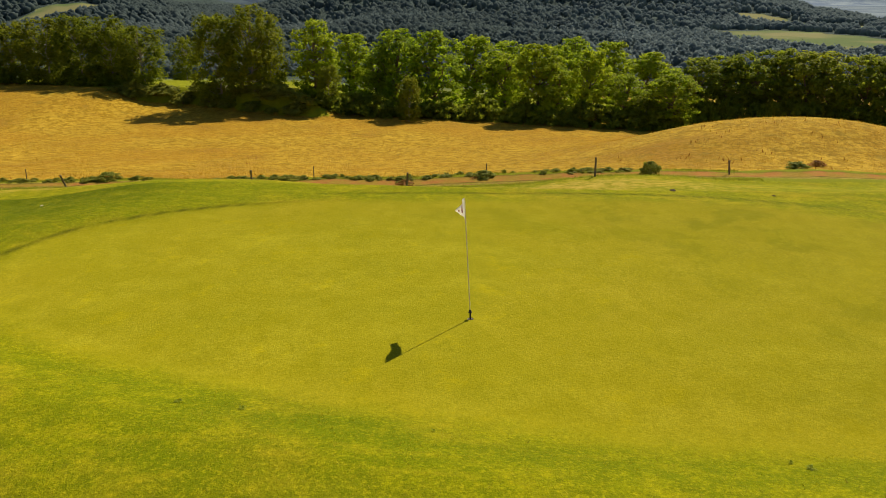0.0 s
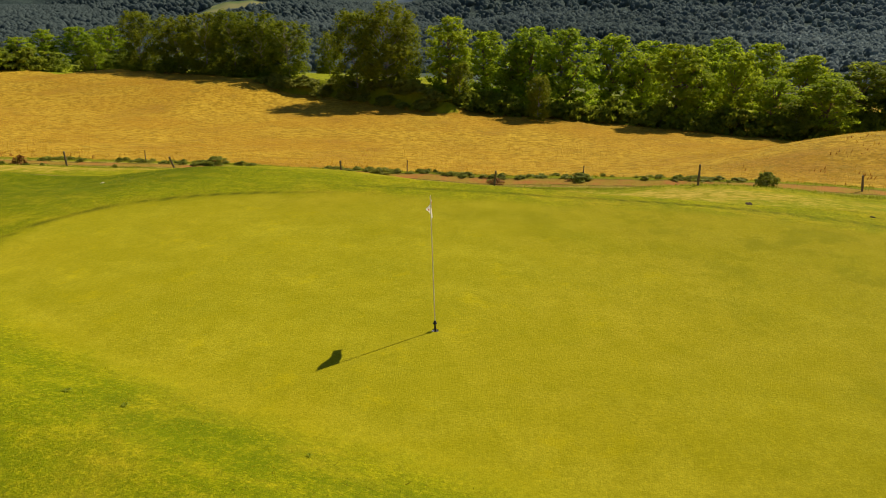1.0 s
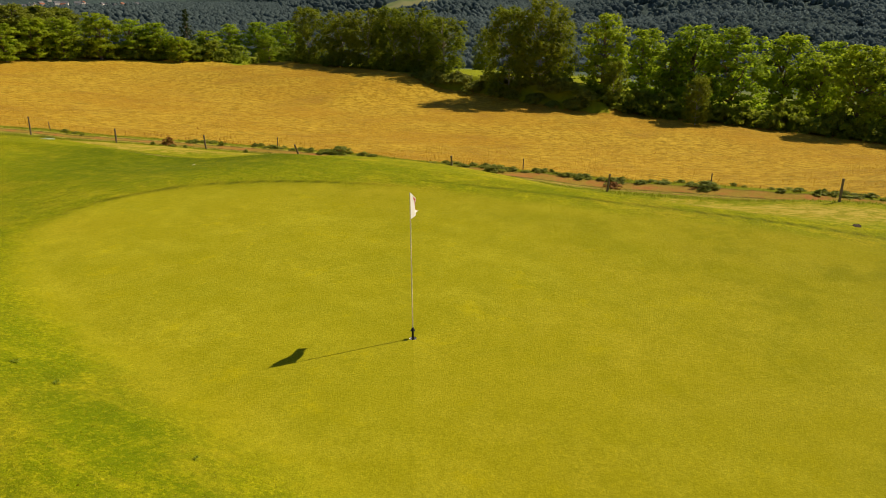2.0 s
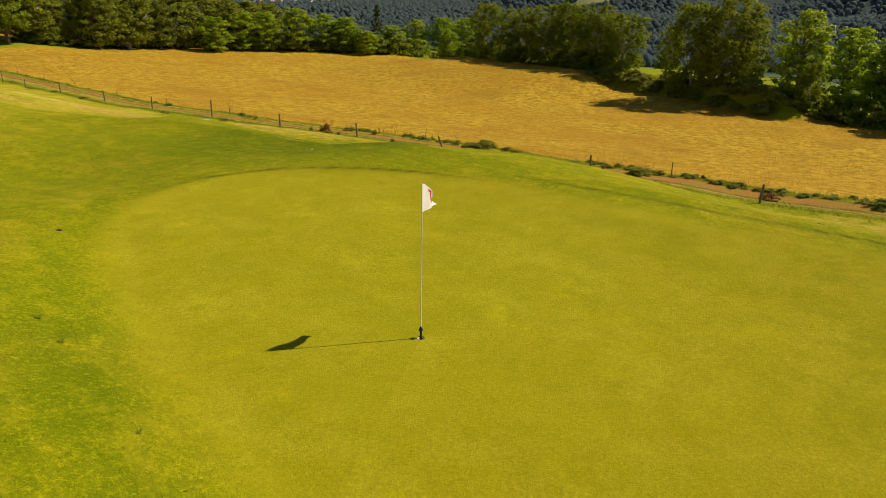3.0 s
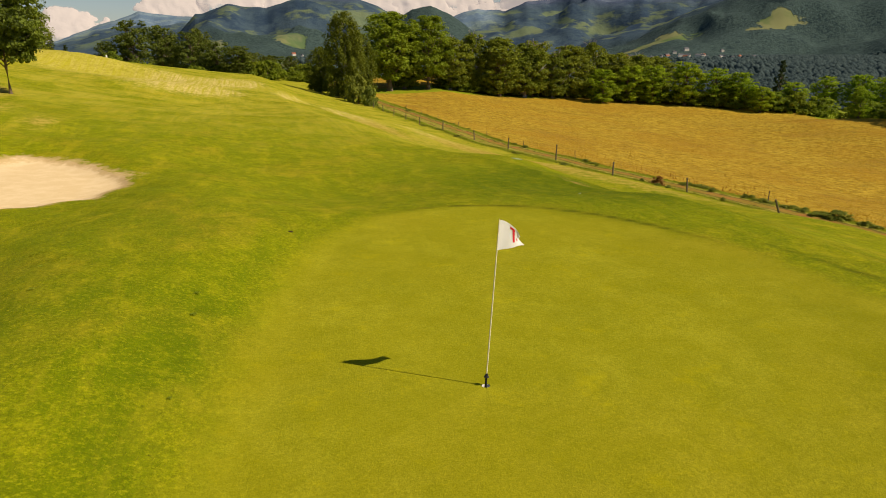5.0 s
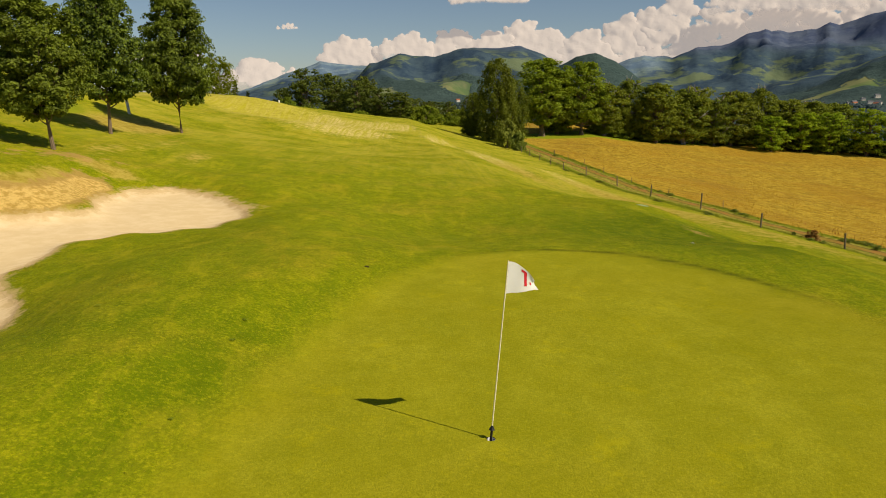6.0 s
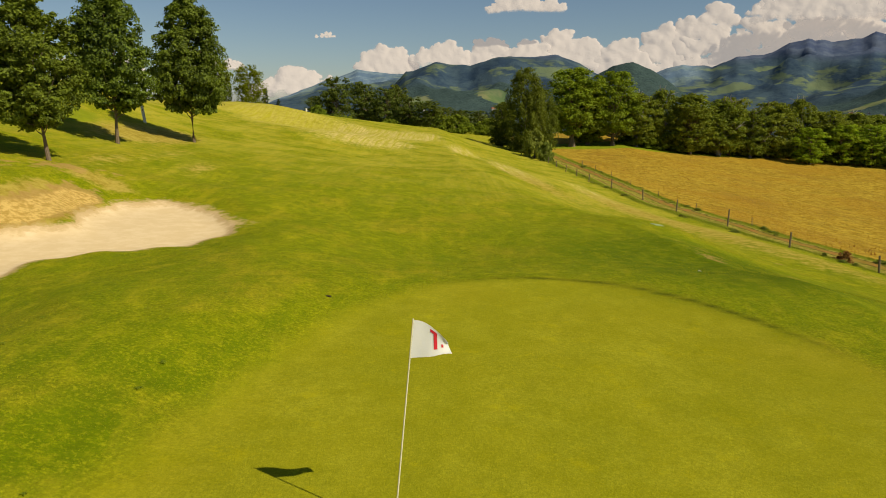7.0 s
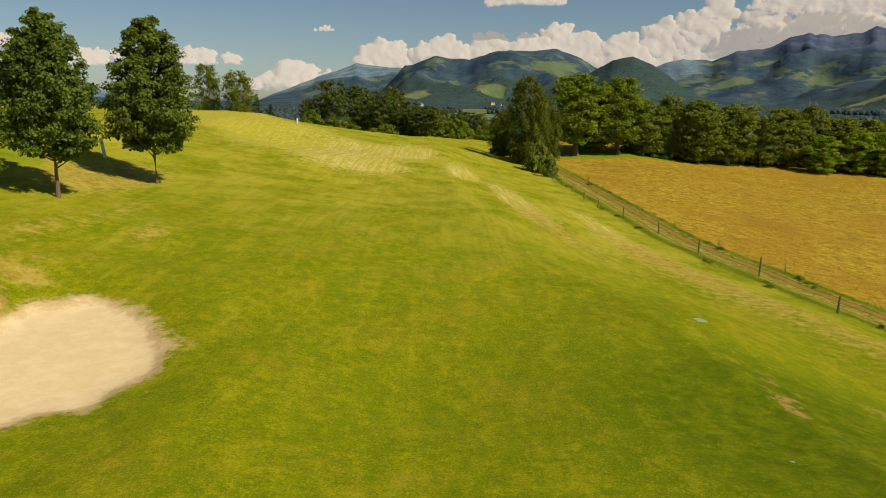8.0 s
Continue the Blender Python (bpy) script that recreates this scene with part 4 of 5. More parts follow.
plant([(x, y, max(h, 5.0) * 1.25, min(w, h * 1.2 + 3)) for x, y, h, w in VALLEY_TREES], "valley_tree", "dark green tree beyond the fairway crest", valley_oaks, group="valley trees")
plant(((-41.8, 131.3, 9.2, 5.4), (-35.6, 128.8, 8.0, 6.4)), "birch_tree", "slender birch on the hill crest", birches, group="hill birches")
plant(((-36.7, 145.2, 5.1, 3.6), (-36.5, 155.6, 3.9, 3.3), (158.1, 183.2, 14.7, 7.9)), "spruce_tree", "dark green narrow spruce", conifers, group="spruces")
plant(((14.4, 104.2, 4.6, 4.6), (15.3, 99.0, 3.0, 2.8)), "large_bush", "rounded green bush where the fence ends", shrubs, "bush", "bushes by the birch")




def hedge_line(points, count, high, wide, variants, name, label, group, seed):
    rng = random.Random(seed)
    seg = list(zip(points, points[1:]))
    for n in range(count):
        f = (n + rng.uniform(-0.3, 0.3)) / count * len(seg)
        (ax, ay), (bx, by) = seg[max(0, min(int(f), len(seg) - 1))]
        k = f - int(f)
        x, y = ax + (bx - ax) * k + rng.uniform(-1.2, 1.2), ay + (by - ay) * k + rng.uniform(-1.2, 1.2)
        h, w = high * rng.uniform(0.6, 1.3), wide * rng.uniform(0.7, 1.3)
        tree_kind(name, label, "bush", variants[n % len(variants)], at_ground(x, y, 0.1), (w / 6, w / 6, h / 10), rng.uniform(0, 6.28), group)


scrubs = [tree_meshes("shrub", 80 + k, DARK_LEAF, BARK, 8, 54, 30, 0.045, 0.03, 1.4) for k in range(3)]
hedge_line(((104, -27), (107, -16), (109, -6), (111, 4), (112, 14), (112, 24), (110, 34)), 30, 3.4, 5.5, scrubs, "hazel_bush", "dark green hazel bush under the oaks", "undergrowth by the meadow", 4)
hedge_line(((107.6, 33), (109.3, 42), (111.2, 52), (113.2, 62), (115.5, 71)), 36, 1.5, 3.8, shrubs, "bracken_bush", "green bracken clump on the meadow bank", "bracken bank", 5)
hedge_line(((120, 70), (121, 80), (120, 100), (124, 122)), 15, 3.6, 7.0, scrubs, "hazel_bush", "dark green hazel bush under the birches", "undergrowth below the birches", 6)
hedge_line(((40, 143), (60, 150), (78, 153), (96, 149), (112, 140), (126, 128)), 34, 4.2, 7.0, scrubs, "hazel_bush", "green hazel bush under the hedge trees", "undergrowth at the meadow's end", 7)
hedge_line(((112, -27), (109, -36), (107, -44), (102, -51), (96, -60)), 22, 4.2, 6.0, scrubs, "hazel_bush", "dark green hazel bush below the grove", "undergrowth below the grove", 9)
hedge_line(((-30, 168), (-12, 172), (4, 176), (16, 186)), 12, 4.0, 7.0, scrubs, "hazel_bush", "dark green bush beyond the fairway crest", "undergrowth beyond the crest", 8)


# ---------------------------------------------------------------- fence
def fence_post(thick, high):
    bm = bmesh.new()
    tube(bm, [(0, 0, -0.3), (0.008, 0, high * 0.5), (0, 0.005, high - 0.03), (0, 0.005, high)], [thick, thick * 0.97, thick * 0.92, thick * 0.6], 8)
    me = bpy.data.meshes.new("fence_post")
    bmesh.ops.recalc_face_normals(bm, faces=bm.faces)
    bm.to_mesh(me)
    bm.free()
    me.materials.append(POST_WOOD)
    return me


STOUT, THIN = fence_post(0.058, 0.98), fence_post(0.03, 0.85)
NEAR_POSTS = ((25.3, -5.2, 1.02), (25.1, 4.6, 0.9), (24.1, 12.6, 0.95), (24.1, 22.9, 0.9), (22.5, 28.9, 0.9), (20.9, 35.1, 0.95), (20.6, 43.7, 1.25),
              (19.1, 50.4, 1.0), (18.7, 58.7, 1.0), (17.2, 64.8, 1.0), (29.4, -13.2, 0.82))
for n, (x, y, s) in enumerate(NEAR_POSTS):
    ob = tagged(new("fence_post", STOUT), "leaning weathered wooden fence post" if n in (3, 10) else "weathered grey wooden fence post", "fence post", "stock fence")
    ob.matrix_basis = Matrix.LocRotScale(at_ground(x, y), Euler((radians(4 * math.sin(n * 2.1)), radians(22 if n == 3 else -7 if n == 10 else 3 * math.cos(n * 3.3)), n)), (1, 1, s))
for n in range(6):
    y = 71 + 6.0 * n
    ob = tagged(new("fence_post", STOUT), "weathered grey wooden fence post", "fence post", "stock fence")
    ob.matrix_basis = Matrix.LocRotScale(at_ground(float(fence_x(y)) - 1.0, y), Euler((0.05 * math.sin(n), 0.05 * math.cos(n * 2), n)), (0.9, 0.9, 0.9))
for n, y in enumerate((0.5, 10.6, 27.0, 45.4, 53.5, 62.0, 71.2, 79.0, 86.5, 94.0)):
    ob = tagged(new("fence_stake", THIN), "thin dark wooden stake among brambles", "fence post", "far fence stakes")
    ob.matrix_basis = Matrix.LocRotScale(at_ground(float(fence_x(y)) + 3.6, y), Euler((0.08 * math.sin(n * 3), 0.08 * math.cos(n * 2), n)), (1, 1, 0.74 + 0.12 * math.sin(n)))


# ---------------------------------------------------------------- flagstick and hole
LEAN = Vector((0.192, 0.135, 2.117))


def build_pin():
    pin = tagged(new("flagstick"), "white golf flagstick with a fluttering white flag in the hole", "flagstick")
    way = LEAN.normalized()
    bm = tube(bmesh.new(), [way * d for d in (0.02, 0.6, 1.2, 2.11, 2.13)], [0.0085, 0.0085, 0.008, 0.007, 0.004], 10)
    part("pole", bm, POLE, pin)
    bm = tube(bmesh.new(), [way * d for d in (-0.09, 0.0, 0.13, 0.135)], [0.016, 0.016, 0.014, 0.010], 10)
    tube(bm, [way * d for d in (0.115, 0.14, 0.165)], [0.036, 0.022, 0.011], 12)
    part("foot_ferrule", bm, BLACK, pin, "black ferrule with a flared collar")
    # cloth: held at the pole, its free end sagging and folded by the wind
    cols, rows_ = 28, 18
    verts, faces = [], []
    top, drop = LEAN * (2.115 / 2.13), 0.37
    for i in range(cols + 1):
        s = i / cols
        for j in range(rows_ + 1):
            v = j / rows_
            hang = way * (-drop * v * (1 - 0.10 * s))
            run = 0.41 * s * (1 - 0.15 * (1 - v))
            sag = 0.27 * s ** 1.7 * (1 - v) + 0.035 * s * v
            fold = 0.035 * math.sin(7.0 * s + 2.0 * v) * s + 0.05 * s * s * math.sin(3.1 * v + 0.4)
            verts.append(top + hang + Vector((run * 0.955 - 0.25 * fold + 0.008, run * 0.29 + 0.95 * fold, -sag)))
    for i in range(cols):
        for j in range(rows_):
            a = i * (rows_ + 1) + j
            faces.append((a, a + 1, a + rows_ + 2, a + rows_ + 1))
    cloth = part("flag", mesh_from("flag", verts, faces, CLOTH, True), None, pin, "white cloth flag with a red number")
    # the red digit, laid on both faces of the cloth
    def on_cloth(s, v, lift):
        i, j = min(int(s * cols), cols - 1), min(int(v * rows_), rows_ - 1)
        a = Vector(verts[i * (rows_ + 1) + j])
        e1, e2 = Vector(verts[(i + 1) * (rows_ + 1) + j]) - a, Vector(verts[i * (rows_ + 1) + j + 1]) - a
        return a + e1 * (s * cols - i) + e2 * (v * rows_ - j) + e1.cross(e2).normalized() * lift

    def print_strip(name, s0, s1, v0, v1, slant, label):
        bm = bmesh.new()
        for lift in (0.003, -0.003):
            grid = [[bm.verts.new(on_cloth(s0 + (s1 - s0) * a / 4 + slant * (1 - b / 8), v0 + (v1 - v0) * b / 8, lift)) for b in range(9)] for a in range(5)]
            for a in range(4):
                for b in range(8):
                    bm.faces.new((grid[a][b], grid[a][b + 1], grid[a + 1][b + 1], grid[a + 1][b]))
        part(name, bm, RED, cloth, label)

    print_strip("digit_stem", 0.545, 0.64, 0.10, 0.76, 0.0, "red digit one")
    print_strip("digit_flag", 0.46, 0.545, 0.10, 0.20, 0.0, "red stroke of the digit one")
    print_strip("print_bar", 0.76, 0.82, 0.52, 0.68, 0.0, "red bar of print in a fold")


build_pin()
bm = bmesh.new()
sides = 40
for z0, z1, ra, rb in ((-0.11, -0.012, 0.052, 0.052), (-0.012, -0.006, 0.052, 0.0535)):
    a = [bm.verts.new((ra * math.cos(2 * math.pi * k / sides), ra * math.sin(2 * math.pi * k / sides), z0)) for k in range(sides)]
    b = [bm.verts.new((rb * math.cos(2 * math.pi * k / sides), rb * math.sin(2 * math.pi * k / sides), z1)) for k in range(sides)]
    for k in range(sides):
        bm.faces.new((a[k], a[(k + 1) % sides], b[(k + 1) % sides], b[k]))
    if z0 < -0.1:
        bm.faces.new(a)
hole = part("hole_cup", bm, LINER)
tagged(hole, "white plastic cup lining the golf hole", "golf hole")


# ---------------------------------------------------------------- clouds
def cloud(name, az, low, wide, high, dist, seed, lobes):
    """The near face of a heaped cloud: puffs on puffs over a flat, thinning foot. Bearing, height and size in degrees."""
    rng = np.random.default_rng(seed)
    step = 0.075
    a, e = np.meshgrid(np.arange(-0.62 * wide, 0.62 * wide, step), np.arange(-0.25 * high, 1.25 * high, step), indexing="ij")
    puffs = []
    for n in range(lobes):
        p = ((n + 0.5) / lobes * 2 - 1) * 0.92 + rng.normal() * 0.05
        crest = max(0.16, 1 - abs(p) ** 2.0) * (0.55 + 0.45 * abs(math.sin(2.6 * p + seed)))
        r0 = min(high, 2.6) * (0.17 + 0.15 * crest) * rng.uniform(0.85, 1.15)
        for level in np.arange(0.15, 1.01, 0.42 if high > 2.8 else 0.7):
            puffs.append((p * wide * 0.5, crest * (high - r0) * level, r0, 0.0))
    for r_lo, r_hi, many in ((0.42, 0.70, 3), (0.40, 0.62, 2)):
        for ca, ce, r, z in list(puffs):
            for _ in range(many):
                t, q = rng.uniform(-0.5, 3.6), rng.uniform(0.55, 0.95)
                puffs.append((ca + r * q * math.cos(t), ce + r * q * math.sin(t), r * rng.uniform(r_lo, r_hi), z + r * math.sqrt(1 - q * q)))
    bulge, cover = np.zeros_like(a), np.zeros_like(a)
    for ca, ce, r, z in puffs:
        d2 = ((a - ca) ** 2 + (e - ce) ** 2) / (r * r)
        inside = np.clip(1 - d2, 0, 1)
        bulge = np.maximum(bulge, (z + r * np.sqrt(inside)) * (inside > 0))
        cover = np.maximum(cover, inside)
    for _ in range(8):
        bulge[1:-1, 1:-1] = (2 * bulge[1:-1, 1:-1] + bulge[2:, 1:-1] + bulge[:-2, 1:-1] + bulge[1:-1, 2:] + bulge[1:-1, :-2]) / 6
    foot = 0.10 * high * rough_noise(a, e * 2, 0.9, 3, seed)
    cover = cover * sstep(-0.20 * high, 0.30 * high, e + foot)
    far = dist - (0.75 * np.minimum(bulge, 2.5) - 0.85 * e) * dist * math.pi / 180
    tall = 5 + dist * np.tan(np.radians(low + e))
    turn = np.radians(az + a)
    v = np.stack([far * np.sin(turn), far * np.cos(turn), tall], -1)
    n, m = a.shape
    idx = np.arange(n * m).reshape(n, m)
    cells = np.stack([idx[:-1, :-1], idx[:-1, 1:], idx[1:, 1:], idx[1:, :-1]], -1)[:, :, ::-1]
    kept = np.maximum(np.maximum(cover[:-1, :-1], cover[1:, 1:]), np.maximum(cover[:-1, 1:], cover[1:, :-1])) > 0.005
    me = mesh_from(name, v.reshape(-1, 3), cells[kept], CLOUD, True)
    me.attributes.new("cover", "FLOAT", "POINT").data.foreach_set("value", cover.astype(np.float32).ravel())
    return tagged(part(name, me), "creamy white heaped cloud above the mountains", "cloud", "clouds")


CLOUD_ROWS = ((-11.3, 0.5, 7.4, 2.3, 15), (-4.4, 1.8, 4.6, 2.9, 11), (-0.2, 2.6, 4.4, 2.4, 10), (3.6, 2.6, 5, 2.5, 11), (9.6, 2.2, 5.2, 3.6, 12), (6.2, 2.4, 4, 2.6, 9),
              (13.5, 1.8, 6, 3.0, 12), (16.8, 1.6, 5, 4.6, 11), (19.4, 1.8, 5.4, 6.4, 12), (24.0, 2.2, 9, 5.6, 15), (29, 2.6, 10, 6.6, 16), (34, 3.2, 8, 6.6, 14), (26.5, 1.8, 15, 3.6, 22),
              (6.2, 6.7, 6.2, 1.6, 16), (27.5, 5.6, 11, 2.8, 14), (-9.1, 4.75, 1.9, 0.5, 5), (-18, 2.2, 6, 1.5, 10), (-25, 2.0, 6, 1.6, 10), (-31, 3.0, 4, 1.2, 8))
for n, (az, low, wide, high, lobes) in enumerate(CLOUD_ROWS):
    cloud("cumulus_cloud", az, low, wide, high, 4700 + 12 * (n % 5), 5 + n, lobes)


# ---------------------------------------------------------------- far woods
def far_woods():
    """Crowns of the woods on the hillsides, past counting: a rounded heart with leafy sprays round it."""
    rng = np.random.default_rng(9)
    ball, tris = BALL
    n = 66000
    az = np.radians(np.minimum(rng.uniform(36, 126, n) + rng.uniform(0, 5, n), 127))
    r = np.sqrt(rng.uniform(430 ** 2, 1880 ** 2, n))
    r[:5200] = rng.uniform(290, 620, 5200)
    # groves and hedges on the valley floor to the north
    m = 16000
    az[-m:] = np.radians(rng.uniform(-22, 38, m))
    r[-m:] = rng.uniform(16, 41, m) ** 2
    x, y = r * np.sin(az), r * np.cos(az)
    keep = r < np.interp(np.degrees(az), (109, 111, 113, 115.7, 122, 150), (2700, 2200, 1500, 950, 800, 800))
    keep[-m:] &= (rough_noise(x[-m:], y[-m:], 210, 3, 21) > 0.12) & (land(x[-m:], y[-m:]) < 60)
    for cx, cy, rx, ry in CLEARINGS:
        keep &= bump2(x, y, cx, cy, rx, ry) < 0.36
    x, y, r = x[keep], y[keep], r[keep]
    n = len(x)
    size = rng.uniform(2.6, 4.8, n) * np.interp(r, (300, 480, 900), (0.75, 0.72, 1.2))
    mid = np.stack([x, y, land(x, y) + size * 0.5], 1)
    v = ball[None] * size[:, None, None] * 0.82 * (1 + 0.17 * rng.normal(size=(n, len(ball), 1))) * np.array([1, 1, 1.15]) + mid[:, None]
    f = tris[None] + (np.arange(n) * len(ball))[:, None, None]
    # a few sprays on every crown, many on the nearer ones
    own = np.concatenate([np.repeat(np.arange(n), 2), np.repeat(np.flatnonzero(r < 640), 16)])
    k = len(own)
    d = rng.normal(size=(k, 3))
    d[:, 2] = np.abs(d[:, 2]) * 0.9
    d /= np.linalg.norm(d, axis=1)[:, None]
    c = mid[own] + d * size[own, None] * rng.uniform(0.7, 1.1, (k, 1))
    nrm = d + 0.5 * rng.normal(size=d.shape)
    side = np.cross(nrm, rng.normal(size=d.shape))
    side /= np.linalg.norm(side, axis=1)[:, None]
    up = np.cross(nrm, side)
    up /= np.linalg.norm(up, axis=1)[:, None]
    ln = size[own, None] * rng.uniform(0.10, 0.24, (k, 1))
    quad = np.stack([c - side * ln, c - up * ln, c + side * ln, c + up * ln], 1).reshape(-1, 3)
    sq = np.arange(4 * k).reshape(-1, 4) + len(ball) * n
    faces = np.concatenate([f.reshape(-1, 3), sq[:, [0, 1, 2]], sq[:, [0, 2, 3]]])
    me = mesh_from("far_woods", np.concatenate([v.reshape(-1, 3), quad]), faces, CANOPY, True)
    # share of painted haze: grows towards the south, with random patches
    bearing = np.degrees(np.arctan2(x, y))
    share = np.clip(sstep(86, 106, bearing) + 0.28 * sstep(0.0, 0.5, rough_noise(x, y, 240, 3, 41)), 0, 1)
    me.attributes.new("canopy_haze", "FLOAT", "POINT").data.foreach_set("value", np.concatenate([np.repeat(share, len(ball)), np.repeat(share[own], 4)]).astype(np.float32))
    ob = part("far_woods", me)
    tagged(ob, "dense green woods on the distant hillsides", "woods", kind="stuff")


far_woods()


# ---------------------------------------------------------------- brambles, weeds and grass
brambles = [tree_meshes("shrub", 90 + k, BRAMBLE, BARK, 6, 26, 24, 0.075, 0.02, 1.6) for k in range(3)]
dead_bushes = [tree_meshes("shrub", 95 + k, WEED, BARK, 6, 26, 20, 0.07, 0.02, 1.5) for k in range(2)]
rng = random.Random(12)
for n in range(170):
    y = rng.choice((rng.uniform(-9, 16), rng.uniform(-9, 16), rng.uniform(20, 34), rng.uniform(16, 100)))
    u = 3.75 + rng.gauss(0, 0.25) if y < 60 else 3.9 + rng.gauss(0, 0.4)
    h, w = rng.uniform(0.10, 0.24), rng.uniform(0.28, 0.75)
    x = float(fence_x(y)) + u
    tree_kind("bramble", "low green bramble beside the farm track", "bush", brambles[n % 3], at_ground(x, y, 0.03), (w / 6, w / 6, h / 10), rng.uniform(0, 6), "brambles along the track")
for n in range(24):
    y = rng.uniform(8, 100)
    x = float(fence_x(y)) + rng.uniform(-0.9, 0.1)
    h, w = rng.uniform(0.12, 0.28), rng.uniform(0.3, 0.8)
    tree_kind("nettle_clump", "leafy green nettles along the fence line", "weed", brambles[n % 3], at_ground(x, y, 0.03), (w / 6, w / 6, h / 10), rng.uniform(0, 6), "nettles along the fence")
for x, y, h, w in ((28.7, -8.7, 0.8, 1.25), (28.6, 0.6, 0.4, 1.3), (33.5, -18.5, 0.5, 1.5), (27.6, 22.6, 0.5, 1.4), (28.0, 12.0, 0.45, 1.3)):
    tree_kind("bramble_bush", "dense dark green bush standing by the track", "bush", shrubs[int(x) % 3], at_ground(x, y, 0.04), (w / 6, w / 6, h / 10), y, "bushes by the track")
for x, y, h, w in ((22.8, 32.6, 0.6, 1.1), (27.6, 5.0, 0.35, 1.0), (35.6, -20.5, 0.45, 1.2)):
    tree_kind("dead_bush", "dry reddish brown bush by the track", "bush", dead_bushes[int(y) % 2], at_ground(x, y, 0.03), (w / 6, w / 6, h / 10), y, "dry bushes")


def blades(name, xy, tall, wide, material, label, category, seed, lean=0.35):
    """Single stalks, past counting, each one narrow upright sliver."""
    r = np.random.default_rng(seed)
    n = len(xy)
    z = land(xy[:, 0], xy[:, 1])
    a = r.random(n) * 2 * np.pi
    h = tall * (0.5 + 0.8 * r.random(n))
    w = wide * (0.6 + 0.8 * r.random(n))
    foot = np.column_stack([xy, z - 0.01])
    side = np.column_stack([np.cos(a), np.sin(a), 0 * a]) * w[:, None] * 0.5
    tip = foot + np.column_stack([r.normal(size=n) * lean * h, r.normal(size=n) * lean * h, h])
    v = np.stack([foot - side, foot + side, tip], 1).reshape(-1, 3)
    ob = part(name, mesh_from(name, v, np.arange(3 * n).reshape(-1, 3), material))
    return tagged(ob, label, category, kind="stuff")


def scatter(n, x0, x1, y0, y1, seed):
    r = np.random.default_rng(seed)
    return np.column_stack([r.uniform(x0, x1, n), r.uniform(y0, y1, n)])


# semi-rough round the green
q = scatter(360000, -13, 13, -12, 26, 1)
edge = green_distance(q[:, 0], q[:, 1])
keep = (edge > 0.05) & (bunker_distance(q[:, 0], q[:, 1]) > 0.15) & (grain(q[:, 0], q[:, 1], 0.35, 3) + 0.5 * grain(q[:, 0], q[:, 1], 1.3, 4) > -0.25)
blades("rough_grass", q[keep], 0.022, 0.014, TURF, "short uneven green and yellow turf round the green", "grass", 2, 1.3)
# ragged grass under the fence and along the far side of the track
q = scatter(150000, -1.0, 4.5, -14, 104, 11)
v = q[:, 0]
strip = np.exp(-((v + 0.25) / 0.42) ** 2) + 0.9 * np.exp(-((v - 3.75) / 0.33) ** 2) + 0.10 * np.exp(-((v - 2.0) / 0.3) ** 2)
keep = strip * (0.75 + 0.6 * grain(q[:, 0], q[:, 1], 1.6, 12)) > np.random.default_rng(13).random(len(q))
q = np.column_stack([fence_x(q[:, 1]) + v, q[:, 1]])[keep]
blades("verge_grass", q, 0.10, 0.04, VERGE, "ragged green grass along the fence and track", "grass", 14, 0.5)
# standing hay and brown dock in the meadow
q = scatter(90000, 24, 125, -40, 150, 3)
u = q[:, 0] - fence_x(q[:, 1])
keep = (u > 4.6) & (u < 98) & (np.hypot(q[:, 0], q[:, 1]) < 165) & (grain(q[:, 0], q[:, 1], 3.0, 6) > -0.5)
keep &= (q[:, 1] - 0.42 * np.clip(q[:, 0] - 20, 0, 60) + 0.25 * np.clip(q[:, 0] - 80, 0, 60)) < 122
blades("hay_stalks", q[keep], 0.13, 0.055, HAY, "ripe golden hay standing in the meadow", "grass", 4, 0.4)
q = scatter(16000, 26, 100, -30, 130, 5)
u = q[:, 0] - fence_x(q[:, 1])
keep = (u > 5.5) & (u < 70) & (grain(q[:, 0], q[:, 1], 2.2, 8) + 0.8 * grain(q[:, 0], q[:, 1], 14, 9) > 0.75 + u / 110)
blades("dock_stalks", q[keep], 0.26, 0.08, WEED, "brown withered dock stalks among the hay", "weed", 6, 0.25)


# ---------------------------------------------------------------- small things on the course
def mole_hill(x, y, wide, high, seed, name="mole_hill", label="small heap of dark crumbly soil on turf"):
    r = random.Random(seed)
    bm = bmesh.new()
    bmesh.ops.create_icosphere(bm, subdivisions=2, radius=1)
    for v in bm.verts:
        k = 1 + r.uniform(-0.22, 0.22)
        v.co = Vector((v.co.x * wide * k, v.co.y * wide * 0.7 * k, max(-0.02, v.co.z * high * k)))
    ob = part(name, bm, SOIL)
    ob.matrix_basis = Matrix.LocRotScale(at_ground(x, y), Euler((0, 0, seed)), None)
    tagged(ob, label, "molehill", "molehills")


for n, (x, y, w) in enumerate(((9.75, -5.5, 0.17), (11.4, -3.4, 0.10), (10.3, -1.9, 0.13), (12.6, 0.3, 0.09), (9.4, -8.3, 0.10), (11.0, -4.1, 0.08), (-1.9, 7.9, 0.09), (12.0, -7.0, 0.09))):
    mole_hill(x, y, w * 0.72, w * 0.26, 3 + n)


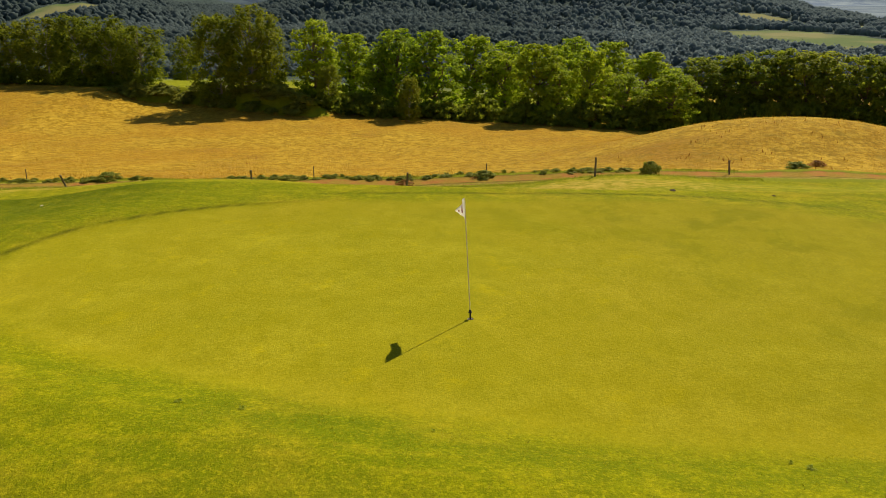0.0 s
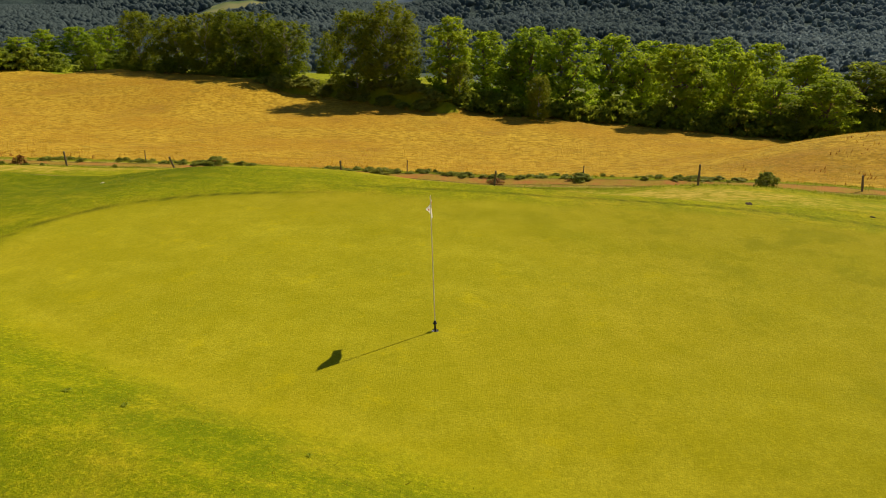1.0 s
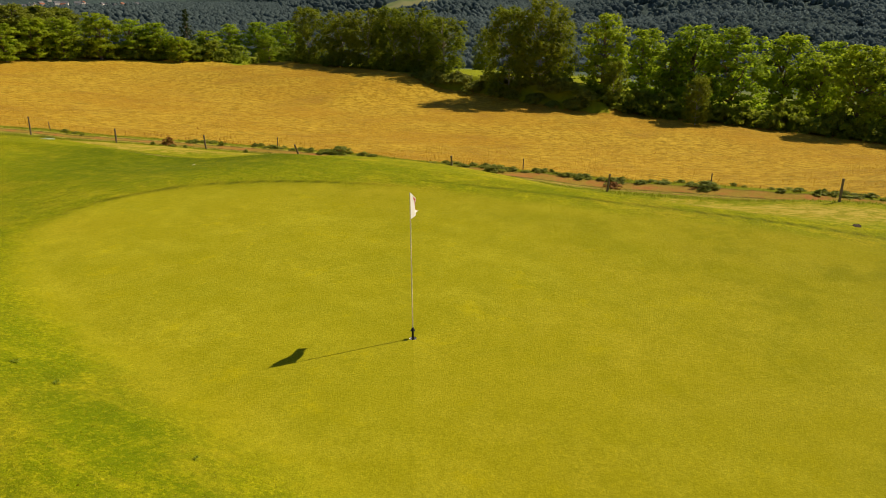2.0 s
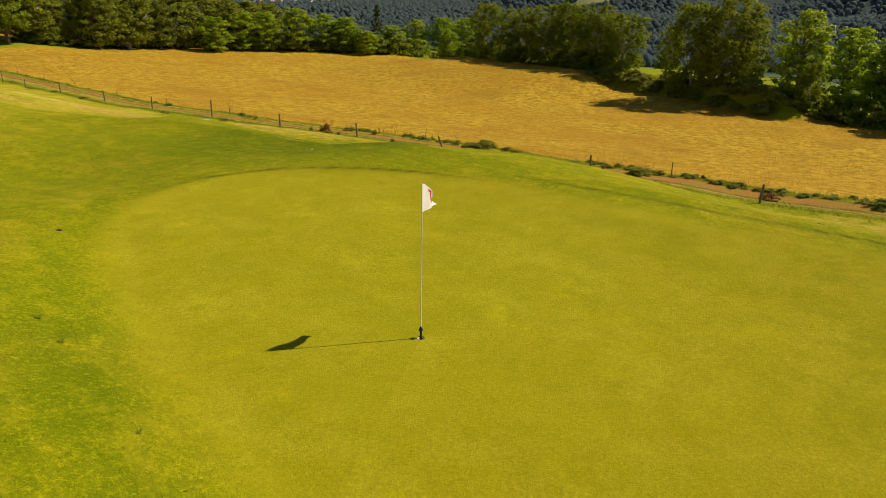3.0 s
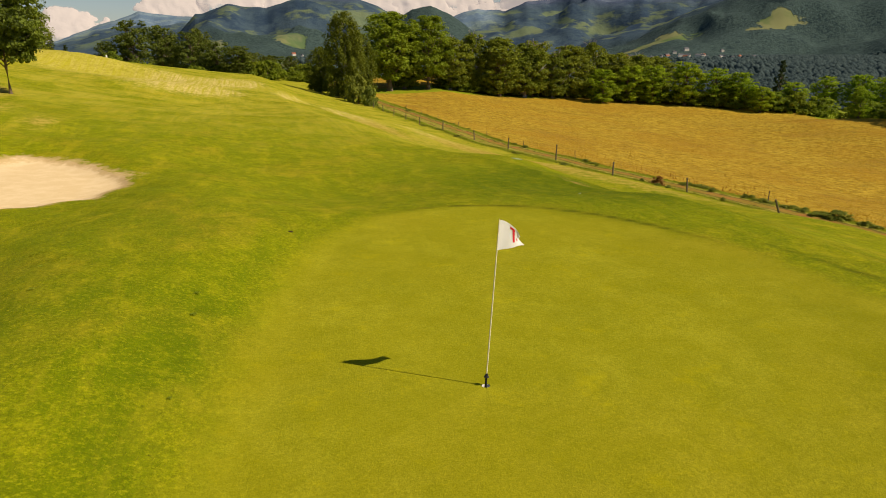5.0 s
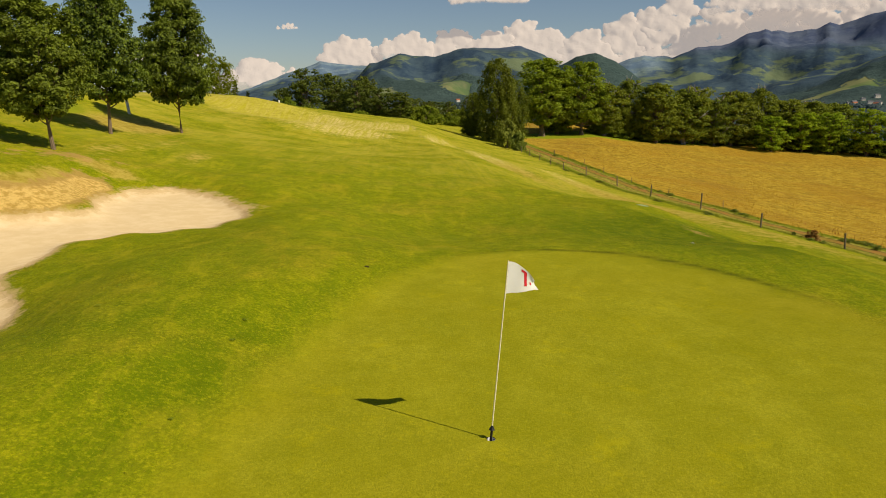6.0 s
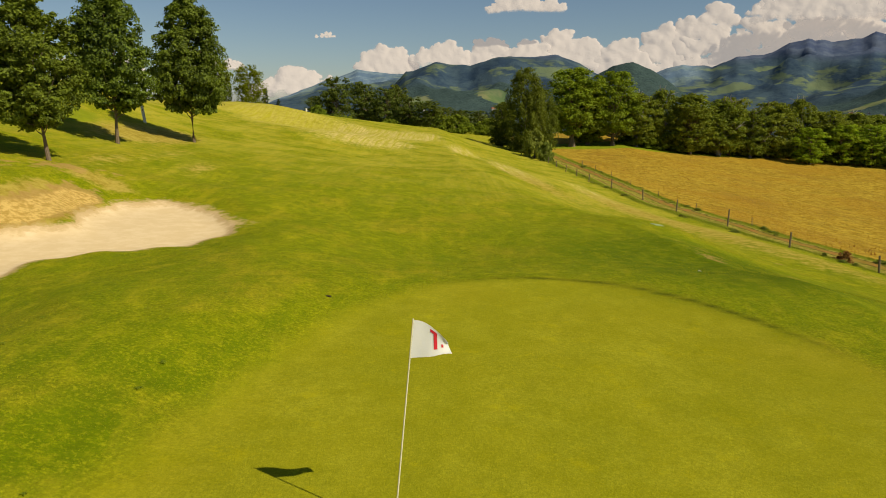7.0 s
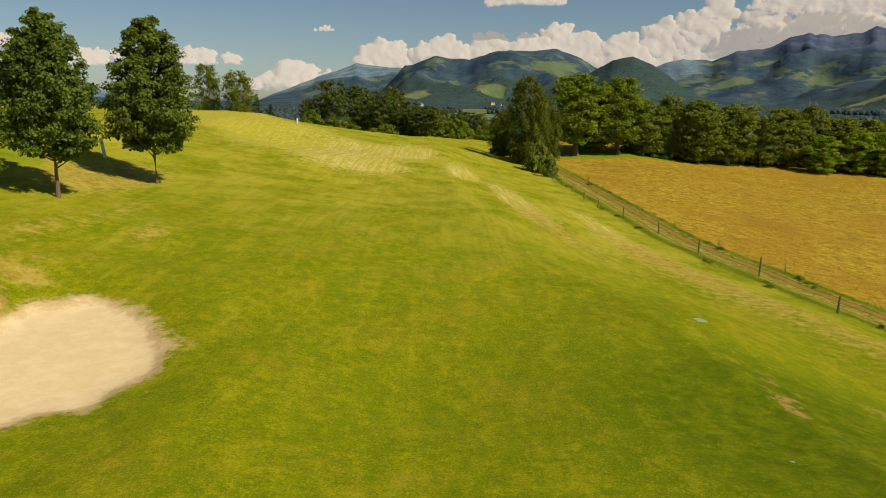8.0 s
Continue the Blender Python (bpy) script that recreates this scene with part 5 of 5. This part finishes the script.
def leaf_rosette(x, y, wide, seed):
    """A dark weed rosette flat on the turf."""
    r = random.Random(seed)
    bm = bmesh.new()
    for k in range(9):
        a, l = k * 0.7 + r.uniform(-0.2, 0.2), wide * r.uniform(0.6, 1.1)
        c, s = math.cos(a), math.sin(a)
        pts = [(0, 0, 0.012), (l * 0.5 * c - l * 0.16 * s, l * 0.5 * s + l * 0.16 * c, 0.03), (l * c, l * s, 0.018), (l * 0.5 * c + l * 0.16 * s, l * 0.5 * s - l * 0.16 * c, 0.03)]
        bm.faces.new([bm.verts.new(q) for q in pts])
    ob = part("weed_rosette", bm, DARK_LEAF)
    ob.matrix_basis = Matrix.Translation(at_ground(x, y))
    tagged(ob, "dark green plantain rosette in the turf", "weed", "weeds in the turf")


rng = random.Random(5)
for n in range(40):
    x, y = rng.uniform(-10.5, -3.2), rng.uniform(-9, 8)
    if float(green_distance(x, y)) > 0.3 and float(bunker_distance(x, y)) > 0.6:
        leaf_rosette(x, y, rng.uniform(0.03, 0.085), n)

bm = bmesh.new()
box(bm, (0, 0, 0.03), (0.46, 0.36, 0.06), 0.02)
lid = part("valve_box_lid", bm, GREEN_LID)
lid.matrix_basis = Matrix.LocRotScale(at_ground(9.5, 23.6) + Vector((0, 0, -0.03)), Euler((0.05, 0.14, 0.4)), None)
tagged(lid, "pale green plastic sprinkler valve lid set in turf", "valve box")

bm = bmesh.new()
tube(bm, [(-0.13, 0, 0.01), (-0.03, 0.012, 0.035), (0.06, 0, 0.03), (0.13, -0.02, 0.012)], [0.008, 0.022, 0.03, 0.012], 8)
scrap = part("plastic_scrap", bm, LINER)
scrap.matrix_basis = Matrix.LocRotScale(at_ground(7.5, 12.8), Euler((0, 0, -0.5)), (0.4, 0.4, 0.3))
tagged(scrap, "small curled white plastic scrap lying in the turf", "litter")

post = tagged(new("marker_post"), "white distance marker post standing on the slope", "marker post")
bm = box(bmesh.new(), (0, 0, 0.62), (0.20, 0.10, 1.30), 0.015)
part("board", bm, WHITE_PAINT, post)
bm = box(bmesh.new(), (0, -0.053, 0.95), (0.07, 0.006, 0.16))
part("printed_bar", bm, POST_WOOD, post, "dark bar of print")
post.matrix_basis = Matrix.LocRotScale(at_ground(-21.3, 46.4), Euler((0, radians(-7), radians(20))), None)
bm = tube(bmesh.new(), [(0, 0, -0.1), (0, 0, 0.75), (0, 0, 0.8)], [0.14, 0.14, 0.09], 10)
peg = part("tee_marker", bm, WHITE_PAINT)
peg.matrix_basis = Matrix.Translation(at_ground(-22.0, 112.0))
tagged(peg, "small white marker on the fairway crest", "marker post")


# ---------------------------------------------------------------- far houses
def house_meshes(w, d, h, roof_mat):
    bm = box(bmesh.new(), (0, 0, h / 2 - 0.5), (w, d, h + 1))
    walls = bpy.data.meshes.new("wall")
    bm.to_mesh(walls), bm.free()
    walls.materials.append(HOUSE_WALL)
    bm = bmesh.new()
    e = 0.5
    a = [bm.verts.new(v) for v in ((-w / 2 - e, -d / 2 - e, h - 0.1), (w / 2 + e, -d / 2 - e, h - 0.1), (w / 2 + e, d / 2 + e, h - 0.1), (-w / 2 - e, d / 2 + e, h - 0.1), (-w / 2 - e, 0, h + d * 0.42), (w / 2 + e, 0, h + d * 0.42))]
    for f in ((0, 1, 5, 4), (2, 3, 4, 5), (1, 2, 5), (3, 0, 4), (3, 2, 1, 0)):
        bm.faces.new([a[k] for k in f])
    roof = bpy.data.meshes.new("roof")
    bmesh.ops.recalc_face_normals(bm, faces=bm.faces)
    bm.to_mesh(roof), bm.free()
    roof.materials.append(roof_mat)
    bm = box(bmesh.new(), (w * 0.25, 0.8, h + d * 0.42), (0.8, 0.8, 1.8))
    stack = bpy.data.meshes.new("chimney")
    bm.to_mesh(stack), bm.free()
    stack.materials.append(HOUSE_WALL)
    bm = box(bmesh.new(), (0, -d / 2 - 0.03, h * 0.55), (1.1, 0.1, 1.5))
    panes = bpy.data.meshes.new("window")
    bm.to_mesh(panes), bm.free()
    panes.materials.append(SLATE)
    return walls, roof, stack, panes


HOUSES = [house_meshes(11, 8, 6, SLATE), house_meshes(13, 9, 6.5, ROOF_TILE), house_meshes(16, 9, 8, SLATE)]


def house(x, y, kind, turn, label, grow=1.0):
    root = tagged(new("house"), label, "house", "far houses")
    for name, me in zip(("wall", "roof", "chimney", "window"), HOUSES[kind]):
        made = part(name, me, None, root)
        if name == "window":
            made.location.x = -3
            part(name, me, None, root).location.x = 3
    root.matrix_basis = Matrix.LocRotScale(at_ground(x, y, 0.5), Euler((0, 0, turn)), (grow, grow, grow))


rng = random.Random(8)
for n in range(30):
    k = rng.random()
    x, y = 830 + 330 * k + rng.gauss(0, 30), 1480 - 60 * k + rng.gauss(0, 55)
    house(x, y, n % 3 if n % 4 else 0, rng.uniform(0, 3), "pale rendered village house with a pitched roof", 0.75)
house(139, 2060, 1, 0.4, "large farmhouse with a red tiled roof", 0.85)
house(160, 2040, 0, 1.2, "pale farmhouse with a slate roof", 0.75)
house(-122, 1900, 1, 0.2, "pale house with a red tiled roof", 1.2)
house(-60, 1960, 0, 0.9, "pale house with a slate roof", 1.2)
